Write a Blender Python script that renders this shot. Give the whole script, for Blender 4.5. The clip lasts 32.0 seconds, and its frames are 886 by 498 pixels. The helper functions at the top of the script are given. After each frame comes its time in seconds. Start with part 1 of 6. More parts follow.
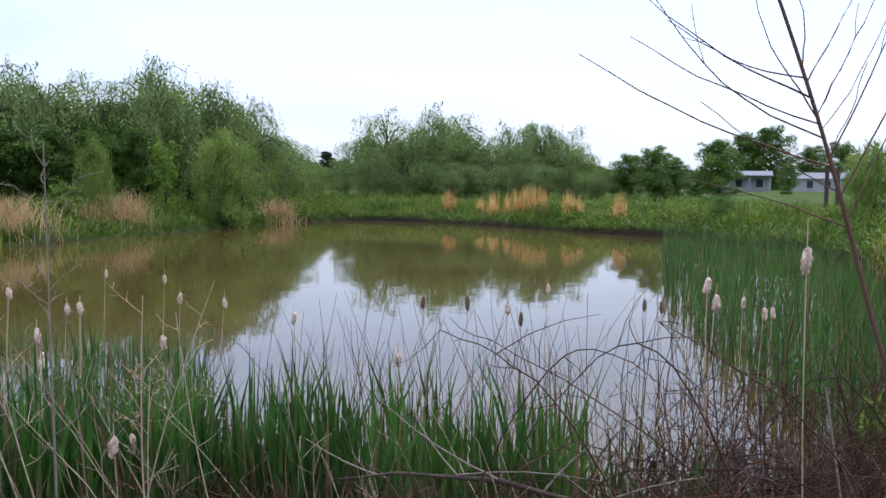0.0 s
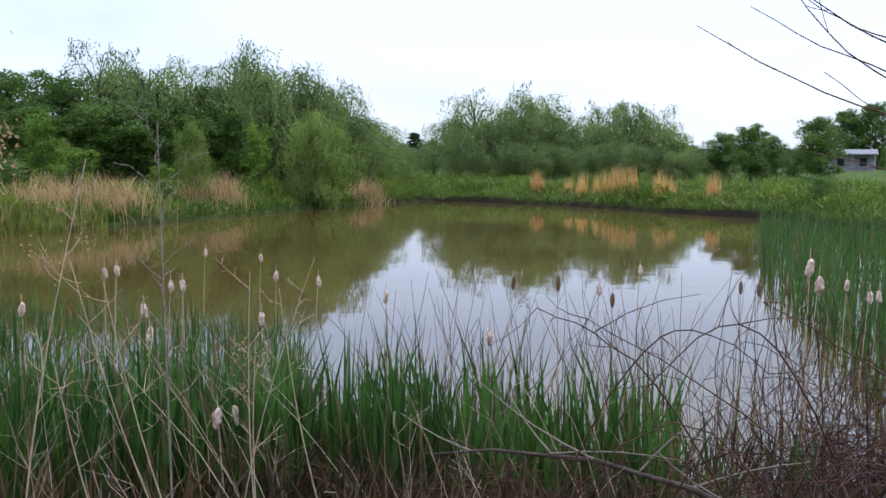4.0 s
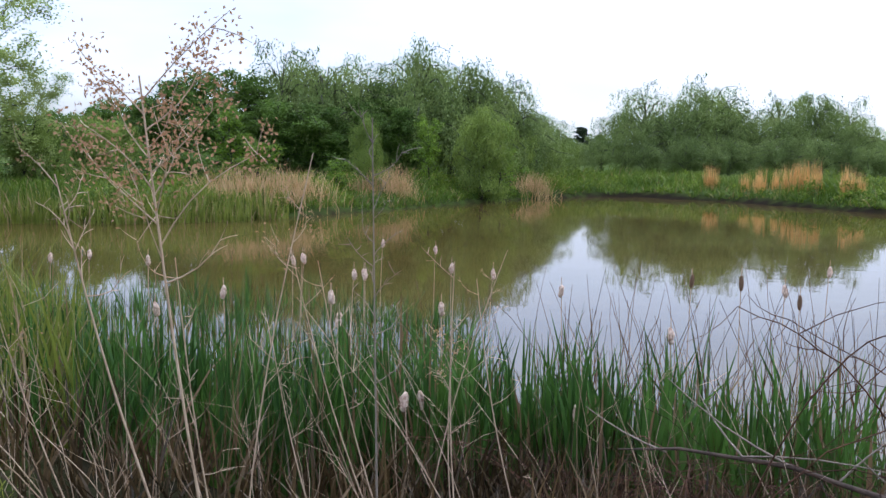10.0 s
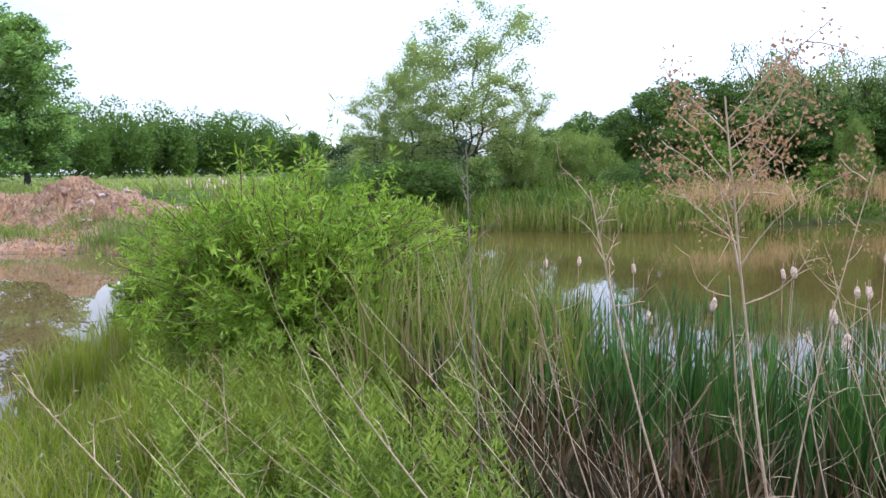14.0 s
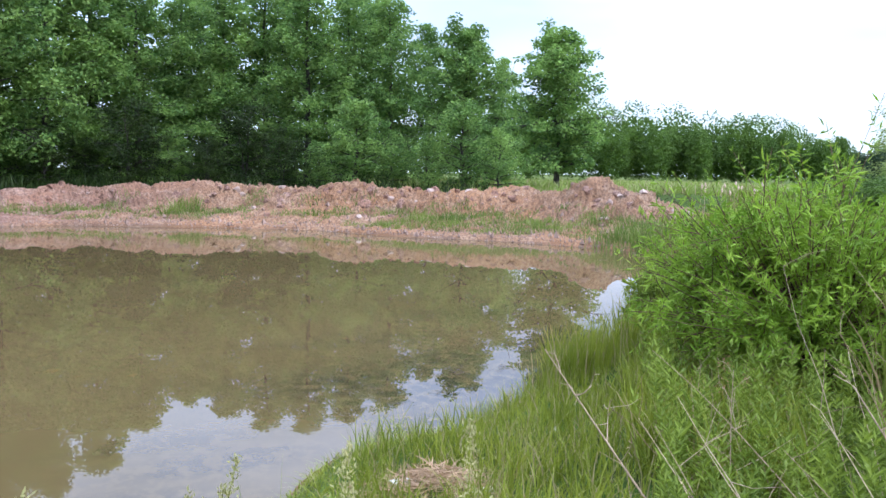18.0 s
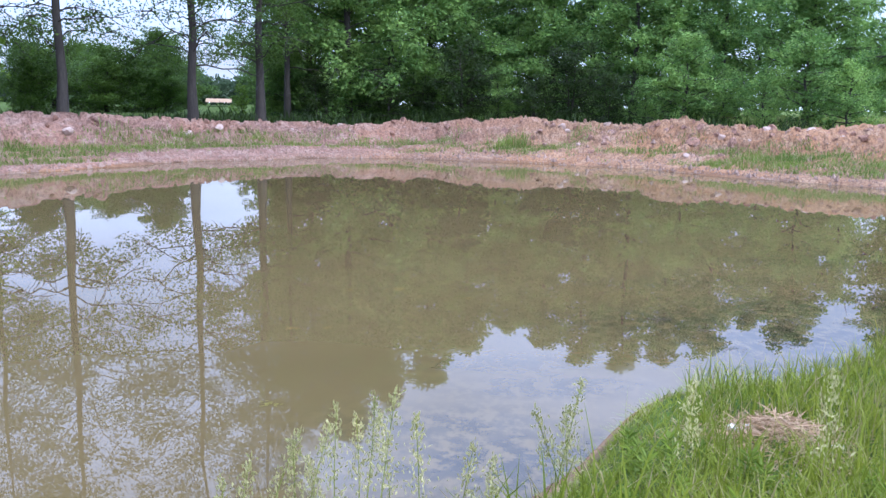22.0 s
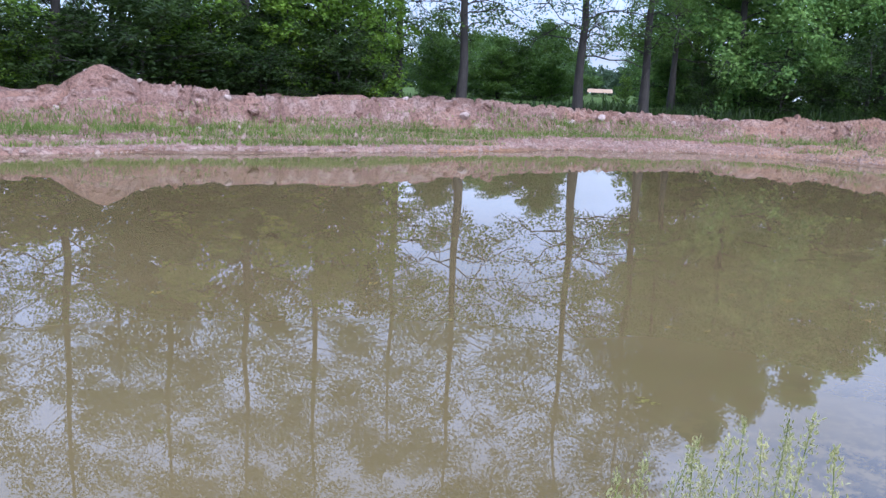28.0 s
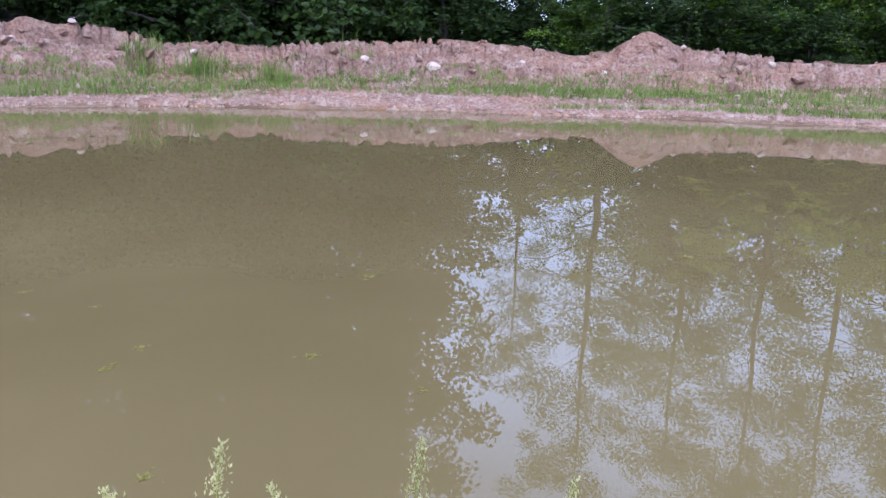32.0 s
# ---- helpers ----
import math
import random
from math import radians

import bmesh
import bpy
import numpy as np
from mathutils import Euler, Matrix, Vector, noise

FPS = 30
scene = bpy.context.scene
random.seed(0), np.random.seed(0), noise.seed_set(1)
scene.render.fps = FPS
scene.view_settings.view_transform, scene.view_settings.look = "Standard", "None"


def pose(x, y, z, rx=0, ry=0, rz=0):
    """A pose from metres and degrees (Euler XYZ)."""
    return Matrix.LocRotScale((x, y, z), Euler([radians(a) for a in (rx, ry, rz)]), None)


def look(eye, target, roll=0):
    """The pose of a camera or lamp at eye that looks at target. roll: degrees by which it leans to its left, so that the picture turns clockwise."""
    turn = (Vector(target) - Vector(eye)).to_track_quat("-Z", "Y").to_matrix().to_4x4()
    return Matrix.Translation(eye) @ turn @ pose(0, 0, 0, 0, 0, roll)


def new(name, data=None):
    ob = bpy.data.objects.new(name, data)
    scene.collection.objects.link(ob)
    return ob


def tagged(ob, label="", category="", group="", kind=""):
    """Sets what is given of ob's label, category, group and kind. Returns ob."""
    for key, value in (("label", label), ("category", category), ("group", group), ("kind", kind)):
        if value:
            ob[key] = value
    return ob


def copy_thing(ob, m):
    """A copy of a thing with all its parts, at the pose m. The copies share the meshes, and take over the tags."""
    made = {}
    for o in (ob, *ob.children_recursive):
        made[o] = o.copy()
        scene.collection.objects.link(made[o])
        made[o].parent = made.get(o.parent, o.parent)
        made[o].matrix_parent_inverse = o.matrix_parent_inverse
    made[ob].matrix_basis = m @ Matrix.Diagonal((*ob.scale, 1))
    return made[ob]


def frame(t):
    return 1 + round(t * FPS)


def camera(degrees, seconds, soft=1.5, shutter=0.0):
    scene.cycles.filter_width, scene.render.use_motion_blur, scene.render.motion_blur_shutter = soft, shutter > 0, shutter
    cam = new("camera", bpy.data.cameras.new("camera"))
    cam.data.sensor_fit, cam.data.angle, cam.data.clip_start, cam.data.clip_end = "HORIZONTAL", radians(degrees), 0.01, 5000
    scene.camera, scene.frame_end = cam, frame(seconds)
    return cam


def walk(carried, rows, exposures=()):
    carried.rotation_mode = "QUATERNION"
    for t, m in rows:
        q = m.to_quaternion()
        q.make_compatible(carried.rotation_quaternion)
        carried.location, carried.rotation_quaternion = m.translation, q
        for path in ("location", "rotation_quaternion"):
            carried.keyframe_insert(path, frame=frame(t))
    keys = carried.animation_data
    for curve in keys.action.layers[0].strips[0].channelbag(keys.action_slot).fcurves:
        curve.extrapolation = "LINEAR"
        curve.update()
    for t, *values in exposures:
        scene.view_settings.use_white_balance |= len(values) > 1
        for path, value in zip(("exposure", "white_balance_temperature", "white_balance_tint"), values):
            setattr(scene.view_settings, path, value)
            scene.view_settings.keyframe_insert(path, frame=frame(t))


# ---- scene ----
cam = camera(54.4, 32.0, soft=1.5)
# seconds, x, y, z, pitch, roll, yaw
PATH = [
    (0, -0.016, 0.371, 2.011, -4.45, -0.55, 1.22),
    (0.5, 0.004, 0.367, 2.010, -4.71, -1.26, -1.82),
    (1, 0.023, 0.366, 2.006, -5.03, -1.42, -4.58),
    (1.5, 0.015, 0.361, 2.007, -5.19, -1.21, -4.32),
    (2, 0.004, 0.358, 2.003, -5.40, -1.09, -2.15),
    (2.5, -0.009, 0.356, 2.006, -5.69, -0.74, -0.62),
    (3, -0.026, 0.356, 2.005, -5.73, -0.80, 2.37),
    (3.5, -0.038, 0.351, 2.005, -5.86, -0.49, 4.57),
    (4, -0.048, 0.351, 2.003, -5.75, -0.25, 6.98),
    (4.5, -0.055, 0.348, 2.001, -5.65, -0.76, 7.73),
    (6.5, -0.071, 0.337, 1.998, -5.37, -0.93, 9.91),
    (7, -0.081, 0.335, 1.999, -5.39, -1.03, 9.96),
    (7.5, -0.084, 0.330, 2.002, -5.30, -1.09, 10.03),
    (8, -0.087, 0.323, 1.996, -5.41, -1.06, 10.19),
    (8.5, -0.081, 0.319, 1.996, -5.21, -0.94, 10.53),
    (9, -0.084, 0.302, 1.998, -5.12, -0.86, 11.51),
    (9.5, -0.124, 0.276, 1.999, -6.02, -0.67, 14.12),
    (10, -0.147, 0.264, 2.004, -6.18, -0.44, 17.85),
    (10.5, -0.163, 0.255, 2.012, -5.19, -0.74, 20.38),
    (11, -0.184, 0.234, 2.016, -4.80, -0.97, 23.93),
    (11.5, -0.204, 0.218, 2.015, -5.11, -0.65, 27.68),
    (12, -0.231, 0.198, 2.019, -5.21, 0.15, 33.26),
    (12.5, -0.258, 0.176, 2.024, -5.37, 0.46, 37.64),
    (13, -0.284, 0.161, 2.029, -5.31, 0.94, 41.35),
    (13.5, -0.315, 0.154, 2.027, -5.41, 0.83, 44.52),
    (15.5, -0.343, 0.171, 2.038, -5.56, 1.63, 59.29),
    (16, -0.333, 0.184, 2.048, -5.99, 0.82, 63.18),
    (16.5, -0.329, 0.173, 2.054, -5.75, 1.60, 68.56),
    (17, -0.317, 0.155, 2.030, -5.67, 0.94, 73.53),
    (17.5, -0.329, 0.132, 2.028, -6.15, -0.46, 78.57),
    (18, -0.343, 0.097, 2.019, -5.06, -0.79, 81.03),
    (18.5, -0.360, 0.050, 2.007, -6.09, -0.68, 86.00),
    (19, -0.363, 0.034, 1.998, -6.79, -0.57, 89.96),
    (19.5, -0.361, 0.037, 1.997, -7.08, -0.57, 91.70),
    (20, -0.359, 0.037, 1.994, -7.38, -0.38, 92.16),
    (20.5, -0.358, 0.012, 1.991, -8.02, -0.24, 94.41),
    (21, -0.352, -0.001, 1.989, -8.68, -0.44, 97.32),
    (21.5, -0.346, -0.014, 1.988, -9.23, -0.60, 99.68),
    (22, -0.339, -0.026, 1.985, -9.43, -0.77, 102.06),
    (22.5, -0.331, -0.036, 1.983, -9.94, -0.83, 104.74),
    (23, -0.323, -0.040, 1.978, -10.93, -0.42, 107.66),
    (23.5, -0.328, -0.071, 1.980, -12.18, -1.26, 110.24),
    (24, -0.329, -0.103, 1.981, -12.88, -1.71, 113.31),
    (24.5, -0.331, -0.130, 1.978, -12.97, -1.97, 115.17),
    (26.5, -0.349, -0.189, 1.987, -10.55, -2.04, 118.70),
    (27, -0.329, -0.204, 1.984, -9.60, -2.24, 120.97),
    (27.5, -0.320, -0.205, 1.987, -9.50, -2.39, 123.63),
    (28, -0.296, -0.212, 1.991, -10.68, -2.42, 126.54),
    (28.5, -0.253, -0.203, 1.988, -12.29, -3.05, 131.00),
    (29, -0.228, -0.194, 1.994, -12.65, -2.87, 135.34),
    (29.5, -0.208, -0.198, 1.998, -13.42, -2.98, 138.66),
    (30, -0.194, -0.219, 1.992, -13.45, -1.99, 141.36),
    (30.5, -0.156, -0.253, 1.989, -13.68, -1.97, 144.81),
    (31, -0.145, -0.257, 1.980, -13.58, -1.71, 149.80),
    (31.5, -0.134, -0.259, 1.982, -13.43, -1.76, 155.51),
    (32, -0.122, -0.281, 1.986, -14.15, -1.97, 160.49),
]
walk(cam, [(t, pose(x, y, z, 90 + p, r, w)) for t, x, y, z, p, r, w in PATH],
     exposures=[(0.0, -0.95, 6500, 12), (9.0, -0.9, 6500, 12), (13.0, -0.47, 6500, 12), (17.0, -0.5, 6350, 11), (20.0, -0.34, 5850, 15), (24.0, -0.46, 5650, 15), (29.0, -0.56, 5600, 15), (32.0, -0.42, 5600, 15)])

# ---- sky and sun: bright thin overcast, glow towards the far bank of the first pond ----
SUN_AZ, SUN_EL = -25.0, 42.0
world = bpy.data.worlds.new("overcast_sky")
scene.world = world
world.use_nodes = True
wn, wl = world.node_tree.nodes, world.node_tree.links
wn.clear()
w_out = wn.new("ShaderNodeOutputWorld")
w_bg = wn.new("ShaderNodeBackground")
w_bg.inputs["Strength"].default_value = 0.13
w_sky = wn.new("ShaderNodeTexSky")
w_sky.sky_type = "NISHITA"
w_sky.sun_disc = False
w_sky.sun_elevation = radians(SUN_EL)
w_sky.sun_rotation = radians(-SUN_AZ)
w_sky.dust_density = 4.0
w_co = wn.new("ShaderNodeTexCoord")
w_map = wn.new("ShaderNodeMapping")
w_map.inputs["Scale"].default_value = (1.0, 1.0, 3.5)
w_noise = wn.new("ShaderNodeTexNoise")
w_noise.inputs["Scale"].default_value = 1.6
w_noise.inputs["Detail"].default_value = 5.0
w_ramp = wn.new("ShaderNodeValToRGB")
w_ramp.color_ramp.elements[0].position = 0.3
w_ramp.color_ramp.elements[0].color = (0.45, 0.45, 0.45, 1)
w_ramp.color_ramp.elements[1].position = 0.62
w_ramp.color_ramp.elements[1].color = (0.97, 0.97, 0.97, 1)
w_mix = wn.new("ShaderNodeMix")
w_mix.data_type = "RGBA"
w_sep = wn.new("ShaderNodeSeparateXYZ")
w_high = wn.new("ShaderNodeValToRGB")
w_high.color_ramp.elements.new(0.2)
w_high.color_ramp.elements.new(0.4)
for _el, _p, _c in zip(w_high.color_ramp.elements, (0.0, 0.2, 0.42, 0.9), ((0.42, 0.47, 0.54, 1), (0.36, 0.45, 0.66, 1), (0.74, 0.87, 1.2, 1), (0.82, 0.92, 1.18, 1))):
    _el.position, _el.color = _p, _c
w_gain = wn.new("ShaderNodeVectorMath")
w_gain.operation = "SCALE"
wl.new(w_co.outputs["Generated"], w_sep.inputs["Vector"])
wl.new(w_sep.outputs["Z"], w_high.inputs["Fac"])
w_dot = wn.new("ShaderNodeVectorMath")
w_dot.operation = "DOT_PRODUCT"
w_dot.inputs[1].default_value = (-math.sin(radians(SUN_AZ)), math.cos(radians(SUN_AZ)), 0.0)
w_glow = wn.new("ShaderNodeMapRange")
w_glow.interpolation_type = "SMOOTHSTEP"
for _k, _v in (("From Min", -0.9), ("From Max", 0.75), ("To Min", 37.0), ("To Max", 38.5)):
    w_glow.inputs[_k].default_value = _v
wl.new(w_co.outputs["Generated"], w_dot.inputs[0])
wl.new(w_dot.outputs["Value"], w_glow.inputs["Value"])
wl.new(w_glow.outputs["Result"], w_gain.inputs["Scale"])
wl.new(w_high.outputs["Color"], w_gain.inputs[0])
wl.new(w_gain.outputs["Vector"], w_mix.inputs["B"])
wl.new(w_co.outputs["Generated"], w_map.inputs["Vector"])
wl.new(w_map.outputs["Vector"], w_noise.inputs["Vector"])
wl.new(w_noise.outputs["Fac"], w_ramp.inputs["Fac"])
wl.new(w_ramp.outputs["Color"], w_mix.inputs["Factor"])
wl.new(w_sky.outputs["Color"], w_mix.inputs["A"])
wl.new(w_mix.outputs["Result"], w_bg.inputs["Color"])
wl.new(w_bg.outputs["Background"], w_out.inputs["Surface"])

sun_data = bpy.data.lights.new("sun", "SUN")
sun_data.energy, sun_data.angle, sun_data.color = 2.3, radians(12), (1.0, 0.96, 0.9)
sun = new("sun", sun_data)
_a, _e = radians(SUN_AZ), radians(SUN_EL)
sun.matrix_world = look((-math.sin(_a) * math.cos(_e) * 60, math.cos(_a) * math.cos(_e) * 60, math.sin(_e) * 60), (0, 0, 0))


# ---- materials ----
def shader(name):
    m = bpy.data.materials.new(name)
    m.use_nodes = True
    n = m.node_tree.nodes
    return m, n, m.node_tree.links, n["Principled BSDF"]


def ramp(n, l, src, stops):
    r = n.new("ShaderNodeValToRGB")
    e = r.color_ramp.elements
    while len(e) < len(stops):
        e.new(0.5)
    for el, (p, c) in zip(e, stops):
        el.position, el.color = p, (*c, 1)
    l.new(src, r.inputs["Fac"])
    return r.outputs["Color"]


def noise_out(n, l, scale, detail=4.0, coords=None, rough=0.55):
    t = n.new("ShaderNodeTexNoise")
    t.inputs["Scale"].default_value, t.inputs["Detail"].default_value = scale, detail
    t.inputs["Roughness"].default_value = rough
    if coords is None:
        coords = n.new("ShaderNodeNewGeometry").outputs["Position"]
    l.new(coords, t.inputs["Vector"])
    return t.outputs["Fac"]


def mixed(n, l, fac, a, b, mode="MIX"):
    m = n.new("ShaderNodeMix")
    m.data_type, m.blend_type = "RGBA", mode
    for sock, v in (("Factor", fac), ("A", a), ("B", b)):
        if isinstance(v, (int, float)):
            m.inputs[sock].default_value = v
        elif isinstance(v, tuple):
            m.inputs[sock].default_value = (*v, 1)
        else:
            l.new(v, m.inputs[sock])
    return m.outputs["Result"]


def bump(n, l, bsdf, height, strength, distance):
    b = n.new("ShaderNodeBump")
    b.inputs["Strength"].default_value, b.inputs["Distance"].default_value = strength, distance
    l.new(height, b.inputs["Height"])
    l.new(b.outputs["Normal"], bsdf.inputs["Normal"])


def leaf_material(name, dark, light, dry=None, dry_share=0.0, through_light=0.35, rough=0.5, patch=0.5):
    """Foliage: hue differs from leaf to leaf and from clump to clump; part of the light passes through."""
    m, n, l, b = shader(name)
    dark, light = (tuple(k * c for k, c in zip((0.98, 0.95, 0.7), v)) for v in (dark, light))
    geo = n.new("ShaderNodeNewGeometry")
    c = ramp(n, l, geo.outputs["Random Per Island"], [(0.0, dark), (1.0, light)])
    big = noise_out(n, l, patch, 3.0)
    c = mixed(n, l, ramp(n, l, big, [(0.42, (0, 0, 0)), (0.6, (0.7, 0.7, 0.7))]), c, light)
    c = mixed(n, l, ramp(n, l, noise_out(n, l, patch * 2.3, 2.0), [(0.42, (0.6, 0.6, 0.6)), (0.55, (0, 0, 0))]), c, dark)
    info = n.new("ShaderNodeObjectInfo")
    c = mixed(n, l, ramp(n, l, info.outputs["Random"], [(0, (0, 0, 0)), (1, (0.35, 0.35, 0.35))]), c, dark)
    if dry:
        c = mixed(n, l, ramp(n, l, geo.outputs["Random Per Island"], [(1 - dry_share - 0.02, (0, 0, 0)), (1 - dry_share, (1, 1, 1))]), c, dry)
    l.new(c, b.inputs["Base Color"])
    b.inputs["Roughness"].default_value = rough
    b.inputs["Specular IOR Level"].default_value = 0.3
    tr = n.new("ShaderNodeBsdfTranslucent")
    l.new(c, tr.inputs["Color"])
    mx = n.new("ShaderNodeMixShader")
    mx.inputs["Fac"].default_value = through_light
    l.new(b.outputs["BSDF"], mx.inputs[1])
    l.new(tr.outputs["BSDF"], mx.inputs[2])
    l.new(mx.outputs["Shader"], n["Material Output"].inputs["Surface"])
    return m


def bark_material(name, dark, light, scale=14.0):
    m, n, l, b = shader(name)
    co = n.new("ShaderNodeTexCoord")
    mp = n.new("ShaderNodeMapping")
    mp.inputs["Scale"].default_value = (1, 1, 0.15)
    l.new(co.outputs["Object"], mp.inputs["Vector"])
    f = noise_out(n, l, scale, 6.0, mp.outputs["Vector"], 0.7)
    g = noise_out(n, l, 1.1, 2.0)
    c = ramp(n, l, f, [(0.3, dark), (0.7, light)])
    c = mixed(n, l, ramp(n, l, g, [(0.4, (0, 0, 0)), (0.7, (0.5, 0.5, 0.5))]), c, dark)
    l.new(c, b.inputs["Base Color"])
    b.inputs["Roughness"].default_value = 0.9
    bump(n, l, b, f, 0.7, 0.02)
    return m


def stem_material(name, dark, light, rough=0.75):
    m, n, l, b = shader(name)
    geo = n.new("ShaderNodeNewGeometry")
    c = ramp(n, l, geo.outputs["Random Per Island"], [(0, dark), (1, light)])
    c = mixed(n, l, ramp(n, l, noise_out(n, l, 30.0), [(0.35, (0, 0, 0)), (0.7, (0.6, 0.6, 0.6))]), c, dark)
    l.new(c, b.inputs["Base Color"])
    b.inputs["Roughness"].default_value = rough
    b.inputs["Specular IOR Level"].default_value = 0.15
    return m


def water_material(name, mud_dark, mud_light, ripple, rough=0.015):
    """Turbid water: a smooth dielectric surface over brown suspended silt."""
    m, n, l, b = shader(name)
    big = noise_out(n, l, 0.22, 3.0)
    small = noise_out(n, l, 1.7, 3.0)
    c = ramp(n, l, big, [(0.3, mud_dark), (0.7, mud_light)])
    c = mixed(n, l, ramp(n, l, small, [(0.45, (0, 0, 0)), (0.8, (0.35, 0.35, 0.35))]), c, mud_dark)
    weed = n.new("ShaderNodeAttribute")
    weed.attribute_name = "weed"
    strands = noise_out(n, l, 6.5, 6.0, rough=0.7)
    cover = mixed(n, l, 1.0, weed.outputs["Color"], ramp(n, l, strands, [(0.43, (0.1, 0.1, 0.1)), (0.53, (1, 1, 1))]), "MULTIPLY")
    c = mixed(n, l, cover, c, ramp(n, l, noise_out(n, l, 5.0, 4.0), [(0.35, (0.018, 0.017, 0.012)), (0.65, (0.05, 0.042, 0.025))]))
    l.new(c, b.inputs["Base Color"])
    b.inputs["Roughness"].default_value = rough
    b.inputs["IOR"].default_value = 1.333
    bump(n, l, b, noise_out(n, l, 1.3, 2.0, None, 0.5), ripple, 0.02)
    return m


def soil_nodes(n, l):
    f = noise_out(n, l, 1.2, 6.0, rough=0.65)
    g = noise_out(n, l, 0.22, 3.0)
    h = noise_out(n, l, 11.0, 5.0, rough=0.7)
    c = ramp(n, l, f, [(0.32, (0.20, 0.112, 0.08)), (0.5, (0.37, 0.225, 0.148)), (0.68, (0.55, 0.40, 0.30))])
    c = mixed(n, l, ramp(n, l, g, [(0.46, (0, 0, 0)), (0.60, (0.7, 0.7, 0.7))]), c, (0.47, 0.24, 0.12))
    # crevice shade painted in: soil darkens where the fine noise is low
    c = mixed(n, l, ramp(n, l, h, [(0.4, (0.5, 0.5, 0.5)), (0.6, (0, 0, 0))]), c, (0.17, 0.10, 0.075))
    return c, f, h


def soil_material():
    m, n, l, b = shader("pink_clay_soil")
    c, f, h = soil_nodes(n, l)
    ochre = n.new("ShaderNodeAttribute")
    ochre.attribute_name = "ochre"
    pale = ramp(n, l, noise_out(n, l, 2.6, 3.0), [(0.5, (0, 0, 0)), (0.66, (0.6, 0.6, 0.6))])
    pink = mixed(n, l, 0.55, c, mixed(n, l, pale, (0.33, 0.195, 0.162), (0.60, 0.46, 0.40)))
    tan = mixed(n, l, 0.4, c, mixed(n, l, pale, (0.42, 0.24, 0.12), (0.62, 0.47, 0.33)))
    c = mixed(n, l, ochre.outputs["Fac"], pink, tan)
    # second crease darkening, shade in the colour, follows the bump height below
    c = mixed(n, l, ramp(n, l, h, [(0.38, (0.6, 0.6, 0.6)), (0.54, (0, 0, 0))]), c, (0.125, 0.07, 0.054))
    l.new(c, b.inputs["Base Color"])
    b.inputs["Roughness"].default_value = 0.95
    b.inputs["Specular IOR Level"].default_value = 0.15
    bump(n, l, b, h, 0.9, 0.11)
    return m


def ground_material():
    m, n, l, b = shader("ground_grass_and_soil")
    soil, f, h = soil_nodes(n, l)
    f2 = noise_out(n, l, 0.6, 5.0)
    f3 = noise_out(n, l, 9.0, 4.0)
    grass = ramp(n, l, f2, [(0.3, (0.035, 0.07, 0.015)), (0.55, (0.07, 0.125, 0.025)), (0.75, (0.14, 0.17, 0.05))])
    grass = mixed(n, l, ramp(n, l, f3, [(0.4, (0.6, 0.6, 0.6)), (0.6, (0, 0, 0))]), grass, (0.06, 0.055, 0.025))
    mask = n.new("ShaderNodeAttribute")
    mask.attribute_name = "bare"
    hay = n.new("ShaderNodeAttribute")
    hay.attribute_name = "hay"
    grass = mixed(n, l, hay.outputs["Fac"], grass, ramp(n, l, f2, [(0.3, (0.085, 0.13, 0.03)), (0.7, (0.15, 0.18, 0.06))]))
    c = mixed(n, l, mask.outputs["Fac"], grass, soil)
    mud_shade = n.new("ShaderNodeAttribute")
    mud_shade.attribute_name = "mud_shade"
    # wet mud, blackened further to carry shade under plants and the bank edge
    c = mixed(n, l, mud_shade.outputs["Fac"], c, ramp(n, l, h, [(0.3, (0.006, 0.005, 0.004)), (0.7, (0.028, 0.021, 0.014))]))
    l.new(c, b.inputs["Base Color"])
    b.inputs["Roughness"].default_value = 0.95
    b.inputs["Specular IOR Level"].default_value = 0.03
    bump(n, l, b, h, 0.6, 0.05)
    return m


def plain_material(name, dark, light, scale=6.0, rough=0.8, metal=0.0):
    m, n, l, b = shader(name)
    f = noise_out(n, l, scale, 5.0)
    l.new(ramp(n, l, f, [(0.3, dark), (0.7, light)]), b.inputs["Base Color"])
    b.inputs["Roughness"].default_value, b.inputs["Metallic"].default_value = rough, metal
    bump(n, l, b, f, 0.3, 0.01)
    return m


M_GROUND, M_SOIL = ground_material(), soil_material()
M_WATER_1 = water_material("pond_water_brown", (0.066, 0.048, 0.014), (0.092, 0.067, 0.021), 0.11, 0.032)
M_WATER_2 = water_material("pond_water_tan", (0.112, 0.081, 0.034), (0.143, 0.104, 0.046), 0.03, 0.0)
M_WILLOW = leaf_material("willow_leaves", (0.10, 0.165, 0.055), (0.32, 0.43, 0.18), patch=0.35, through_light=0.35)
M_WILLOW_PALE = leaf_material("pale_willow_leaves", (0.13, 0.205, 0.055), (0.28, 0.385, 0.115), patch=0.4, through_light=0.45)
M_AIRY = leaf_material("airy_willow_leaves", (0.24, 0.33, 0.14), (0.44, 0.55, 0.24), patch=0.3, through_light=0.5)
M_BROAD = leaf_material("broad_leaves", (0.055, 0.12, 0.025), (0.155, 0.27, 0.06), patch=0.35)
M_DARK = leaf_material("dark_wood_leaves", (0.065, 0.16, 0.05), (0.34, 0.54, 0.175), patch=0.45, through_light=0.38)
M_SPRING = leaf_material("yellow_green_leaves", (0.08, 0.17, 0.02), (0.25, 0.40, 0.06), patch=0.7)
M_CONIFER = leaf_material("conifer_needles", (0.012, 0.03, 0.015), (0.035, 0.06, 0.03))
